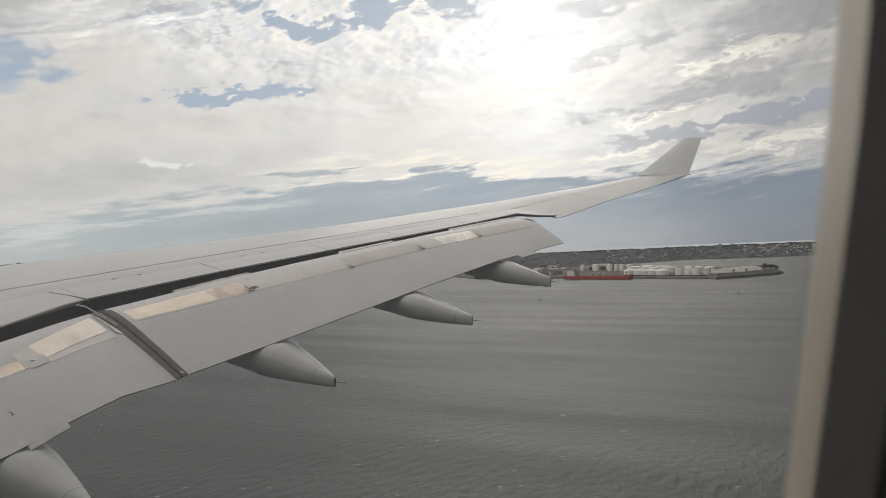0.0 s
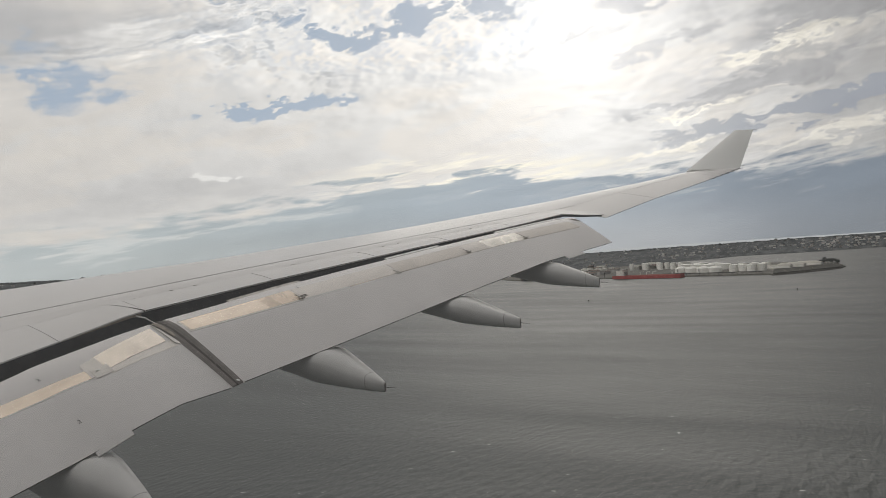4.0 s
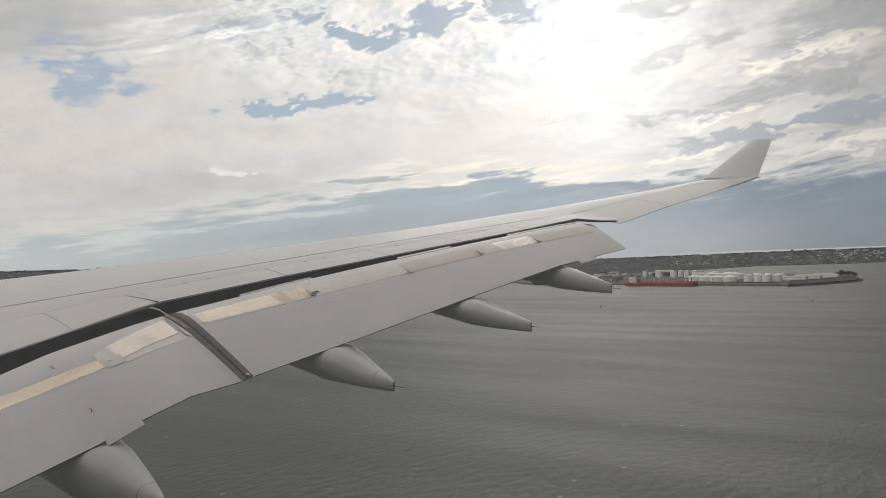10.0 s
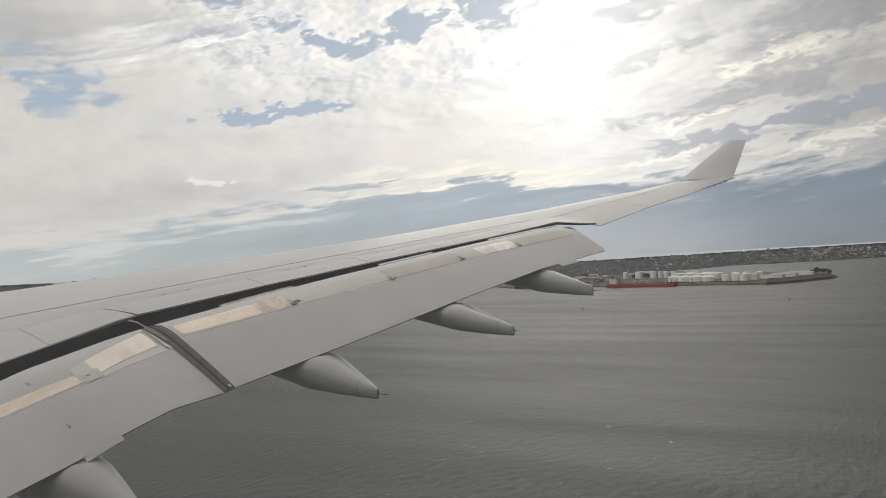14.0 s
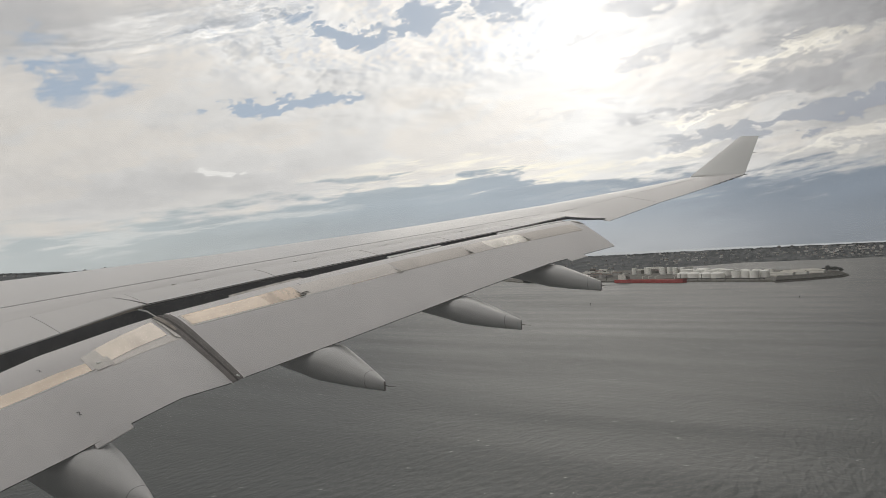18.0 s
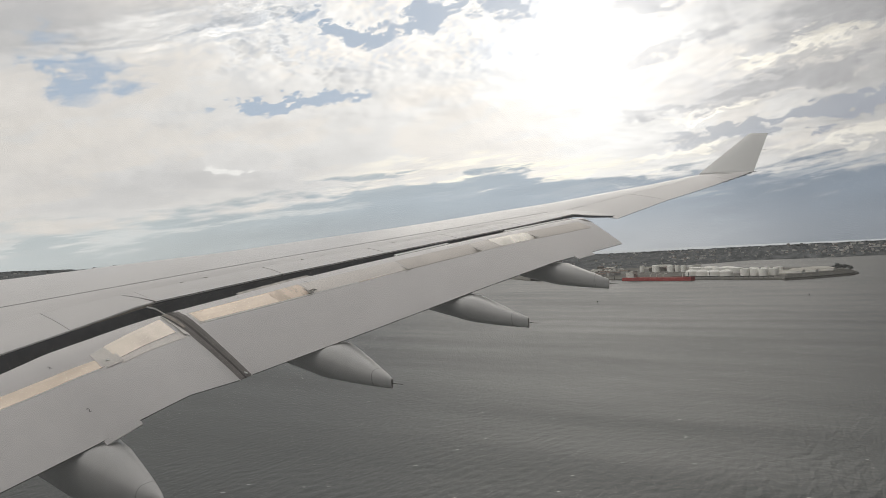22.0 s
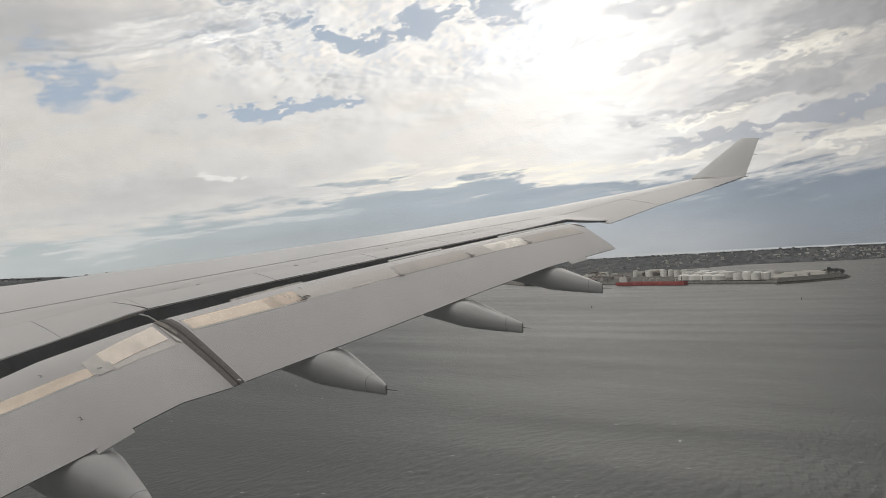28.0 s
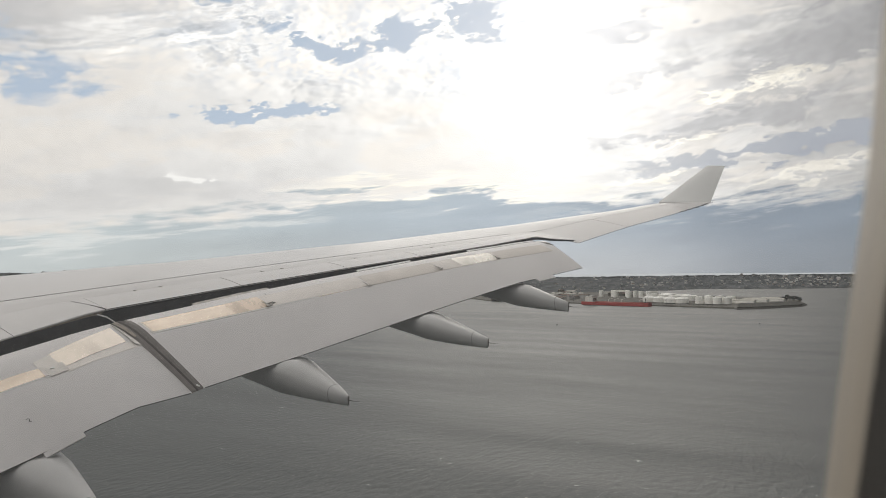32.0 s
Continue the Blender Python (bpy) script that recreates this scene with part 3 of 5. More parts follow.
# ---- flaps ----
def outer_flap(u, c):
    te = np.array([u, 7.647 - 0.36 * (u - 7.05), np.interp(u, [7.05, 8.56, 10.457, 11.897, 14.113, 16.618, 17.3], [-1.71, -1.389, -0.976, -0.657, -0.20, 0.165, 0.25])])
    nose = np.array([u, 9.479 - 0.385 * (u - 6.97), np.interp(u, [7.071, 8.047, 8.982, 10.396, 12.047, 13.684, 16.342, 17.23], [-0.723, -0.534, -0.346, -0.092, 0.179, 0.447, 0.839, 0.942])])
    return te + c * (nose - te) + np.array([0, 0, 0.24 * c * (1 - c) + 0.055 * math.sin(math.pi * c * c * c)])


def inner_flap(u, c):
    te = np.array([u, 7.777 - 0.1 * (u - 6.97), np.interp(u, [0, 3.6, 4.85, 5.34, 6.09, 6.97], [-3.3, -2.491, -2.187, -2.025, -1.838, -1.775])])
    nose = np.array([u, 9.5 - 0.1 * (u - 6.85), np.interp(u, [0, 4.358, 5.076, 6.256, 6.738, 7.0], [-2.7, -1.40, -1.16, -0.885, -0.79, -0.745])])
    return te + c * (nose - te) + np.array([0, 0, 0.24 * c * (1 - c) + 0.030 * math.sin(math.pi * c * c * c)])


def flap_body(fn, u0, u1, skew0, skew1, n):
    rings = []
    for k in range(n + 1):
        f = k / n
        u = u0 + (u1 - u0) * f
        skew = skew0 + (skew1 - skew0) * f
        top = [fn(u + skew * c, c) for c in np.linspace(0, 1, 27)]
        d = top[-1] - top[0]
        ln = np.linalg.norm(d)
        under = [top[-1] + (0, 0.09 * ln, -0.035 * ln), top[-1] + (0, 0.12 * ln, -0.11 * ln), top[-1] + (0, 0.06 * ln, -0.18 * ln)]
        low = [top[0] + c * (under[-1] - top[0]) - (0, 0, 0.012) for c in (0.8, 0.55, 0.3, 0.1, 0.0)]
        rings.append(top + under + low)
    return loft(rings)


flap_o = wp("outboard_flap", flap_body(outer_flap, 7.06, 16.62, 0.0, 0.60, 64), FLAP, label="long lowered outboard flap", smooth=True)
flap_i = wp("inboard_flap", flap_body(inner_flap, 0.1, 6.96, 0.0, -0.14, 56), FLAP, label="lowered inboard flap", smooth=True)


def sub(name, bm, material, parent, label="", smooth=False):
    bmesh.ops.translate(bm, verts=bm.verts, vec=Vector((0, 0, Z)) - wing.location)
    return part(name, bm, material, parent, label, smooth)


def strip(fn, u0, u1, c0, c1, d0, d1, lift, n=12, m=3, thick=0.006):
    """A plate that lies on a flap from chord c0..c1 at u0 to d0..d1 at u1."""
    bm = bmesh.new()
    grid = []
    for k in range(n + 1):
        f = k / n
        u = u0 + (u1 - u0) * f
        a, b = c0 + (d0 - c0) * f, c1 + (d1 - c1) * f
        grid.append([fn(u, a + (b - a) * j / m) + (0, -0.3 * lift, lift) for j in range(m + 1)])
    rings = [r + [p - (0, 0, thick) for p in reversed(r)] for r in grid]
    return loft(rings)


def low_edge(u):
    """Chord of the bands' lower edge on the outboard flap."""
    return float(np.interp(u, [7.14, 9.0, 13.0, 16.9], [0.70, 0.655, 0.585, 0.53]))


def high_edge(u):
    return float(np.interp(u, [7.14, 9.0, 13.0, 16.9], [0.86, 0.85, 0.81, 0.75]))


for a, b, mat, text in ((7.14, 8.42, BAND, "worn bare metal wear band"), (8.424, 9.02, SMEAR, "brown-smeared metal wear band"), (9.05, 11.06, FADED, "faded metal wear band"),
                        (11.09, 12.96, DULL, "dulled grey-brown metal wear band"), (12.99, 13.55, FADED, "faded metal wear band"), (13.554, 14.72, GLINT, "metal wear band, painted paler as sky sheen"),
                        (14.75, 16.66, DULL, "dulled grey-brown metal wear band")):
    sub("wear_band", strip(outer_flap, a, b, low_edge(a), high_edge(a), low_edge(b), high_edge(b), 0.004, 14, 8), mat, flap_o, text)
sub("wear_band", strip(inner_flap, 2.6, 5.48, 0.655, 0.80, 0.580, 0.68, 0.004, 40, 6), BAND, flap_i, "worn bare metal wear band")
sub("wear_plate", strip(inner_flap, 5.67, 6.72, 0.605, 0.80, 0.685, 0.925, 0.004, 20, 10), PLATE, flap_i, "broad pale wear plate")
# two films patched over the joint between band and plate
sub("patch_film", strip(inner_flap, 5.44, 5.69, 0.58, 0.76, 0.60, 0.79, 0.007, 4, 8, 0.003), FILM, flap_i, "thin patch of film")
sub("patch_film", strip(inner_flap, 5.49, 5.74, 0.555, 0.655, 0.56, 0.67, 0.010, 4, 8, 0.003), FILM, flap_i, "thin patch of film")
bm = bmesh.new()
p = inner_flap(5.58, 0.63)
box(bm, -0.035, -0.012, 0, 0.03, 0.012, 0.006, Matrix.Translation(p + (0, 0, 0.014)) @ Matrix.Rotation(radians(25), 4, "X"))
sub("chipped_corner", bm, WHITE, flap_i, "torn white corner of film")
# pale lower edges of the bands, duller further out
for a, b, mat in ((7.2, 9.9, WHITE), (9.95, 11.0, PLATE), (11.1, 16.6, SCUFF)):
    sub("band_edge", strip(outer_flap, a, b, low_edge(a) - (0.014 if mat is not SCUFF else 0.005), low_edge(a), low_edge(b) - (0.012 if mat is WHITE else 0.004), low_edge(b), 0.003, 12), mat, flap_o)
sub("band_edge", strip(inner_flap, 2.6, 5.4, 0.642, 0.655, 0.570, 0.582, 0.003, 40, 2), WHITE, flap_i)
sub("film_border", strip(outer_flap, 7.10, 9.02, 0.675, 0.875, 0.635, 0.86, 0.0015, 14, 6, 0.003), FILM, flap_o, "clear film border round the wear band")
sub("band_edge", strip(inner_flap, 5.70, 6.86, 0.545, 0.600, 0.595, 0.68, 0.003, 16, 3), FADED, flap_i)
for fn, ob, u, c, mat in ((outer_flap, flap_o, 9.05, 0.68, STEEL), (outer_flap, flap_o, 11.08, 0.625, CHIP), (outer_flap, flap_o, 12.97, 0.63, CHIP), (outer_flap, flap_o, 14.74, 0.60, CHIP)):
    p = fn(u, c)
    bm = bmesh.new()
    tilt = Matrix.Translation(p) @ Matrix.Rotation(radians(28), 4, "X") @ Matrix.Rotation(radians(-12), 4, "Z")
    box(bm, -0.09, -0.045, -0.004, 0.10, 0.03, 0.008, tilt)
    box(bm, -0.03, -0.03, 0.008, 0.05, 0.01, 0.016, tilt)
    bar(bm, p + (-0.10, 0.10, 0.055), p + (-0.06, 0.0, 0.016), 0.009)
    bar(bm, p + (0.04, -0.01, 0.016), p + (0.11, -0.03, 0.014), 0.010)
    if mat is STEEL:
        bar(bm, p + (-0.05, 0.02, 0.02), p + (0.05, 0.0, 0.05), 0.012)
        bar(bm, p + (0.05, 0.0, 0.05), p + (0.13, -0.04, 0.02), 0.010)
    sub("bracket", bm, mat, ob, "small scuffed metal bracket")
# dark notch at the outboard upper corner of the flap
bm = strip(outer_flap, 16.92, 17.05, 0.75, 0.87, 0.68, 0.80, 0.006, 3)
sub("corner_notch", bm, LIP, flap_o, "dark worn notch")
# white seal plates that reach up into the slot
for a, b in ((11.45, 12.85), (14.6, 17.0)):
    rings = []
    for u in np.linspace(a, b, 5):
        p = outer_flap(u, 1.0)
        rings.append([p + (0, 0.02, -0.01), p + (0, 0.10, 0.030), p + (0, 0.12, 0.020), p + (0, 0.05, -0.03)])
    sub("seal_plate", loft(rings), WHITE, flap_o, "white seal plate")
    rings = []
    for u in np.linspace(a, b, 9):
        p = outer_flap(u, 1.0)
        rings.append([p + (0, 0.005, 0.004), p + (0, 0.022, 0.007), p + (0, 0.022, -0.01), p + (0, 0.005, -0.01)])
    sub("seal_foot", loft(rings), LIP, flap_o)
rings = []
for k, u in enumerate(np.linspace(8.15, 9.5, 14)):
    p = outer_flap(u, 1.0)
    rings.append([p + (0, 0.02, -0.01), p + (0, 0.10, 0.004 + 0.008 * ((k * 7) % 3)), p + (0, 0.12, 0.02), p + (0, 0.05, -0.03)])
sub("seal_plate", loft(rings), CHIP, flap_o, "frayed grey seal")
# dark seal in the gap between the two flaps
rings = []
for c in np.linspace(0.012, 1.0, 10):
    a, b = inner_flap(6.96 - 0.14 * c, c), outer_flap(7.06, c)
    rings.append([a + (0.0, 0, -0.02), (a + b) / 2 + (0, 0, 0.012), b + (0, 0, -0.02), b + (0, 0, -0.03 - 0.12 * c), a + (0, 0, -0.03 - 0.12 * c)])
wp("gap_seal", loft(rings), SEAL, label="dark rubber gap seal")
for f0, f1 in ((0.0, 0.38), (0.58, 0.98)):
    rings = []
    for c in np.linspace(0.0, 0.93, 10):
        a, b = inner_flap(6.96 - 0.14 * c, c), outer_flap(7.06, c)
        p, q = a + (b - a) * f0, a + (b - a) * f1
        rings.append([p + (0, 0, 0.006), p * 0.6 + q * 0.4 + (0, 0, 0.022), q + (0, 0, 0.014), q + (0, 0, -0.012), p + (0, 0, -0.006)])
    wp("seal_lip", loft(rings), LIP, label="grey-brown rubber seal lip")
# worn pad and torn white flap of the seal near the nose
rings = []
for c in np.linspace(0.70, 0.97, 6):
    a, b = inner_flap(6.96 - 0.14 * c, c), outer_flap(7.06, c)
    hw = 0.02 + 0.10 * (c - 0.70)
    m = a + (b - a) * 0.2
    rings.append([m + (-hw * 1.6, 0, 0.012), m + (0, 0, 0.030), m + (hw, 0, 0.016), m + (0, 0, -0.01)])
wp("seal_pad", loft(rings), SCUFF, label="brown worn seal pad")
rings = []
for c, a, b in ((0.60, -0.02, 0.0), (0.63, -0.08, 0.0), (0.72, -0.07, -0.01), (0.86, -0.06, -0.02), (0.95, -0.06, -0.04)):
    m = inner_flap(6.96 - 0.14 * c, c)
    rings.append([m + (a, 0, 0.010), m + (b, 0, 0.012), m + (b, 0, 0.006), m + (a, 0, 0.005)])
wp("seal_flap", loft(rings), FILM, label="loose pale flap of the seal")
bm = bmesh.new()
p = outer_flap(7.02, 0.02)
bar(bm, p + (0, 0.05, 0.02), p + (-0.01, -0.02, 0.01), 0.012)
wp("seal_end", bm, WHITE)
bm = bmesh.new()
p = spoiler_te(6.85)
bar(bm, p + (-0.02, 0.0, -0.06), p + (0.06, -0.12, -0.10), 0.014)
bar(bm, p + (0.06, -0.12, -0.10), p + (0.15, -0.28, -0.22), 0.012)
wp("link_rod", bm, WHITE, label="thin metal link rod")
# tabs at the trailing edge, over the fairings
for fn, ob, a, b, reach in ((inner_flap, flap_i, 4.86, 5.34, 0.085), (outer_flap, flap_o, 14.75, 15.35, 0.12)):
    rings = []
    for u in (a, b):
        p, q = fn(u, 0.0), fn(u, 0.03)
        d = (p - q) / np.linalg.norm(p - q)
        rings.append([q + (0, 0, 0.006), p + d * reach + (0, 0, 0.004), p + d * reach - (0, 0, 0.012), q - (0, 0, 0.02)])
    sub("edge_tab", loft(rings), FLAP, ob)


# small stencilled numerals
def numeral(fn, ob, u, c, size):
    cu = bpy.data.curves.new("numeral", "FONT")
    cu.body, cu.size, cu.extrude, cu.align_x, cu.align_y = "2", size, 0.001, "CENTER", "CENTER"
    tmp = bpy.data.objects.new("numeral", cu)
    scene.collection.objects.link(tmp)
    me = bpy.data.meshes.new_from_object(tmp.evaluated_get(bpy.context.evaluated_depsgraph_get()))
    bpy.data.objects.remove(tmp)
    me.materials.clear()
    me.materials.append(INK)
    p, q = Vector(fn(u, c)), Vector(fn(u, c + 0.05))
    d = (q - p).normalized()
    x = Vector((1, 0, 0.1)).normalized()
    nrm = x.cross(d).normalized()
    m = Matrix((x, d, nrm)).transposed().to_4x4()
    m.translation = p + nrm * 0.006 + Vector((0, 0, Z)) - wing.location
    o = new("numeral", me)
    o.matrix_basis = m
    o.parent = ob


for u, c in ((4.946, 0.27), (4.936, 0.80), (3.8, 0.5)):
    numeral(inner_flap, flap_i, u, c, 0.10)
numeral(outer_flap, flap_o, 9.2, 0.86, 0.10)


# ---- flap track fairings ----
def fairing(fn, x, y_tail, z_low, z_high, belly, width, toe=0.0):
    """A drooping canoe whose crown climbs under the flap; belly: run and rise of its underside."""
    rings = []
    n = 20
    length = 3.3
    te0 = fn(x, 0.0)
    slope = (te0[2] - 0.01 - z_high) / (te0[1] - y_tail)
    for k in range(n + 1):
        y = y_tail + length * (k / n) ** 1.1
        d = y - y_tail
        lo = z_low + np.interp(d, [b[0] for b in belly], [b[1] for b in belly])
        hi = z_high + slope * min(d, 1.25) + 0.28 * max(0.0, d - 1.25)
        te, nose = fn(x, 0.0), fn(x, 1.0)
        if y > te[1] + 0.02:
            c = min(1.0, (y - te[1]) / (nose[1] - te[1]))
            hi = min(hi, fn(x, c)[2] - 0.05 - 0.08 * min(1.0, (y - te[1]) * 4))
        lo = min(lo, hi - 0.05)
        hw = (0.03 + (width - 0.03) * min(1.0, d / 1.35) ** 0.75) * (1 if d < 2.2 else max(0.15, 1 - ((d - 2.2) / 1.15) ** 2))
        mid, hh = (lo + hi) / 2, (hi - lo) / 2
        ring = []
        for j in range(24):
            a = j * math.tau / 24
            ca, sa = math.cos(a), math.sin(a)
            px = math.copysign(abs(sa) ** 0.8, sa)
            pz = math.copysign(abs(ca) ** 0.9, ca)
            ring.append((x + toe * min(d, 1.6) + hw * px * (1 - 0.18 * pz), y, mid - hh * pz))
        rings.append(ring)
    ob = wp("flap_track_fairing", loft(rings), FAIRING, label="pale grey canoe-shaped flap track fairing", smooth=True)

    def ring_at(k, grow):
        a, b = rings[int(k)], rings[int(k) + 1]
        g = k - int(k)
        ps = [Vector(p) * (1 - g) + Vector(q) * g for p, q in zip(a, b)]
        mid = sum(ps, Vector()) / len(ps)
        return [mid + (p - mid) * grow for p in ps]
    sub("cone_joint", loft([ring_at(2.20, 1.0), ring_at(2.21, 1.004), ring_at(2.23, 1.004), ring_at(2.24, 1.0)], caps=False), SEAL, ob)
    ends = ring_at(0.0, 0.92)
    bm = loft([[p + Vector((0, -0.002, 0)) for p in ends], [p + Vector((0, 0.03, 0)) for p in ends]])
    sub("tail_plug", bm, LIP, ob)
    bm = bmesh.new()
    t = Vector((x, y_tail, z_low * 0.4 + z_high * 0.6))
    bar(bm, t + Vector((0, 0.05, 0)), t + Vector((0.02, -0.07, -0.02)), 0.007)
    bar(bm, t + Vector((0.02, -0.07, -0.02)), t + Vector((0.05, -0.18, -0.03)), 0.0035)
    sub("static_wick", bm, INK, ob)
    return ob


BELLY = [(0, 0), (0.62, 0.034), (1.3, 0.095), (2.3, 0.33), (3.3, 0.75)]
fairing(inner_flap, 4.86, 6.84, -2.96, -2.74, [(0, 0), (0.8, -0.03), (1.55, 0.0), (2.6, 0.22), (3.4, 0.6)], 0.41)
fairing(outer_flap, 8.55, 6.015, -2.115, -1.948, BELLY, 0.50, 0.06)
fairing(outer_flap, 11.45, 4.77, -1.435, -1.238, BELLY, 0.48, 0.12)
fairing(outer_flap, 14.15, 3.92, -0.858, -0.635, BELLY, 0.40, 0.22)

# ---- ailerons, tip and winglet ----
for a, b in ((18.22, 20.80), (20.83, 24.9)):
    wp("aileron", slab(a, b, lambda u: hinge(u) - (0, 0.015, -0.004), aileron_te, 0.10, 0.012, 6), WING, label="aileron panel")


def corner_te(u):
    f = (u - 17.31) / (18.2 - 17.31)
    return spoiler_te(17.31) * (1 - f) + (aileron_te(18.2) + (-0.03, 0.04, 0.10)) * f - (0, 0, 0.02 * math.sin(f * math.pi))


wp("fixed_panel", slab(17.31, 18.2, lambda u: hinge(u) - (0, 0.015, 0), corner_te, 0.10, 0.02, 4), WING)
# dark strip added below the corner panel to draw the gap's shade
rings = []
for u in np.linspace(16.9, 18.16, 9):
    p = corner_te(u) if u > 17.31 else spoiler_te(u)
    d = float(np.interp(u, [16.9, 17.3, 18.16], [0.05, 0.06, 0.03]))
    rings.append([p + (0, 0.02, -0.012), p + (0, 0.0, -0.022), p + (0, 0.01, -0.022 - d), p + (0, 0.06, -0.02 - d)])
wp("corner_gap", loft(rings), COVE_SHADE, label="dark strip for the shaded gap under the corner panel")
# dark edge strips along the trailing edges
for fn, parent, a, b in ((lambda u: outer_flap(u, 0.0), flap_o, 7.08, 16.6), (lambda u: inner_flap(u, 0.0), flap_i, 0.5, 6.94), (aileron_te, wing, 18.25, 26.3), (spoiler_te, wing, 7.0, 17.3)):
    rings = []
    for u in np.linspace(a, b, 24):
        p = fn(u)
        rings.append([p + (0, -0.004, 0.001), p + (0, -0.004, -0.011), p + (0, 0.01, -0.014), p + (0, 0.01, -0.004)])
    sub("edge_strip", loft(rings), SEAL, parent)
wp("tip_panel", slab(24.93, 26.3, lambda u: hinge(u) - (0, 0.01, 0), aileron_te, 0.08, 0.012, 3), WING)
rings = []
ROOT_F, ROOT_B = np.array([26.25, 3.55, 2.84]), np.array([26.75, 1.69, 2.78])
TOP_F, TOP_B = np.array([27.55, 1.84, 4.354]), np.array([27.55, 1.18, 4.291])
for f in np.linspace(0, 1, 9):
    blend = f ** 1.15
    fr = ROOT_F + (TOP_F - ROOT_F) * f + np.array([0.0, 0.0, 0.0])
    bk = ROOT_B + (TOP_B - ROOT_B) * f
    ring = []
    for s, t in ((0, 0), (0.08, 0.022), (0.3, 0.04), (0.65, 0.026), (1, 0.004), (0.65, -0.026), (0.3, -0.04), (0.08, -0.022)):
        p = fr + (bk - fr) * s
        ring.append(p + np.array([t * (1.9 - f), 0, 0]))
    rings.append(ring)
# whiter than the wing: the glare veiling the winglet is in its colour
winglet = wp("winglet", loft(rings), WHITE, label="raked white winglet, lightened to stand in for glare", smooth=True)
# fillet between wing tip and winglet
rings = []
for f in (0, 0.5, 1):
    u = 26.28 + 0.3 * f
    fr = hinge(26.3) * (1 - f) + ROOT_F * f + np.array([0, (0.35 if f < 1 else 0) * (1 - f), 0.04 * (1 - f)])
    bk = aileron_te(26.3) * (1 - f) + ROOT_B * f
    rings.append([fr, (fr + bk) / 2 + (0, 0, 0.01), bk, bk - (0, 0, 0.015), (fr + bk) / 2 - (0, 0, 0.05), fr - (0, 0, 0.08)])
wp("tip_fillet", loft(rings), WING, smooth=True)
for u in (24.3, 24.75, 25.2, 25.6, 26.0, 26.35):
    p = aileron_te(min(u, 26.6))
    bm = bmesh.new()
    bar(bm, p + (0, 0.06, 0.004), p + (0.06, -0.22, 0.03), 0.011)
    wp("static_wick", bm, INK)
for f in (0.05, 0.55, 0.99):
    p = ROOT_B + (TOP_B - ROOT_B) * f
    bm = bmesh.new()
    bar(bm, p + (0, 0.02, 0), p + (0.03, -0.13, 0.0), 0.007)
    sub("static_wick", bm, INK, winglet)


# ---- cabin round the camera ----
TILT = radians(9)


def cabin():
    """Side wall with a rounded window opening, and plain walls that close the cabin."""
    yc, zc = 0.1150, 0.0
    hw, hh = 0.125, 0.185
    x0, x1 = 0.066, 0.074
    xo = 0.080

    def outline(grow, count=40):
        pts = []
        for k in range(count):
            a = k * math.tau / count
            ca, sa = math.cos(a), math.sin(a)
            pts.append((yc + math.copysign(abs(ca) ** 0.62, ca) * (hw + grow), zc + math.copysign(abs(sa) ** 0.62, sa) * (hh + grow)))
        return pts

    lean = Matrix.Translation((0, 0, Z)) @ Matrix.Rotation(-TILT, 4, "Y") @ Matrix.Rotation(radians(6.0), 4, "X")

    def ring(x, grow):
        return [lean @ Vector((x, y, z)) for y, z in outline(grow)]

    n = 40
    big = []
    for y, z in outline(0):
        s = 0.9 / max(abs(y - yc), abs(z - zc) * 0.9)
        big.append((yc + (y - yc) * s, zc + (z - zc) * s))
    inner = [lean @ Vector((x0 - 0.003, y, z)) for y, z in big]
    outer_ = [lean @ Vector((xo, y, z)) for y, z in big]
    bm = loft([inner, ring(x0 - 0.003, 0.012), ring(x0 - 0.001, 0.004), ring(x0 + 0.002, -0.0004)], caps=False)
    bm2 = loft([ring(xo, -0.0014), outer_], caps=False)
    skin = part("wall_window_outer", bm2, DIMMING_SKIN)
    tagged(skin, "fuselage skin round the window, darkened to dim the flap", "fuselage", kind="structure")
    wall = part("wall_window", bm, LINING)
    tagged(wall, "grey cabin side wall panel round the window", "cabin wall", kind="structure")
    rev = part("window_1", loft([ring(x0 + 0.002, -0.0004), ring(x1, -0.0009), ring(xo, -0.0014)], caps=False), REVEAL, smooth=True)
    tagged(rev, "cream plastic window reveal with a clear pane", "window", kind="structure")
    bm = bmesh.new()
    vs = [bm.verts.new(p) for p in ring(0.074, 0.004)]
    bm.faces.new(vs)
    pane = part("pane", bm, PANE, rev)
    pane.visible_shadow = False
    return wall


cabin()
AXIS_X, AXIS_Z, HULL_R = -2.70, Z - 0.40, 2.84


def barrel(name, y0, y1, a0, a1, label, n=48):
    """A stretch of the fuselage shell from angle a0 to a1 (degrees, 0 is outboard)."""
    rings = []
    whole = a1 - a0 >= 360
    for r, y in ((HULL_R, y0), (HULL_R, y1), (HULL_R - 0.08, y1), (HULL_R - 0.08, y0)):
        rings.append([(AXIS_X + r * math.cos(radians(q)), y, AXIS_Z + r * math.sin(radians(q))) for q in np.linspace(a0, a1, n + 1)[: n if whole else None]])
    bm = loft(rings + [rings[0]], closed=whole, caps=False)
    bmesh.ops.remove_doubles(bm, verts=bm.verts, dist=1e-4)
    tagged(part(name, bm, DIMMING_SKIN), label, "fuselage", kind="structure")


barrel("wall_hull_ahead", 0.96, 22.0, 0, 360, "unseen fuselage shell ahead of the window, darkened to dim the flap")
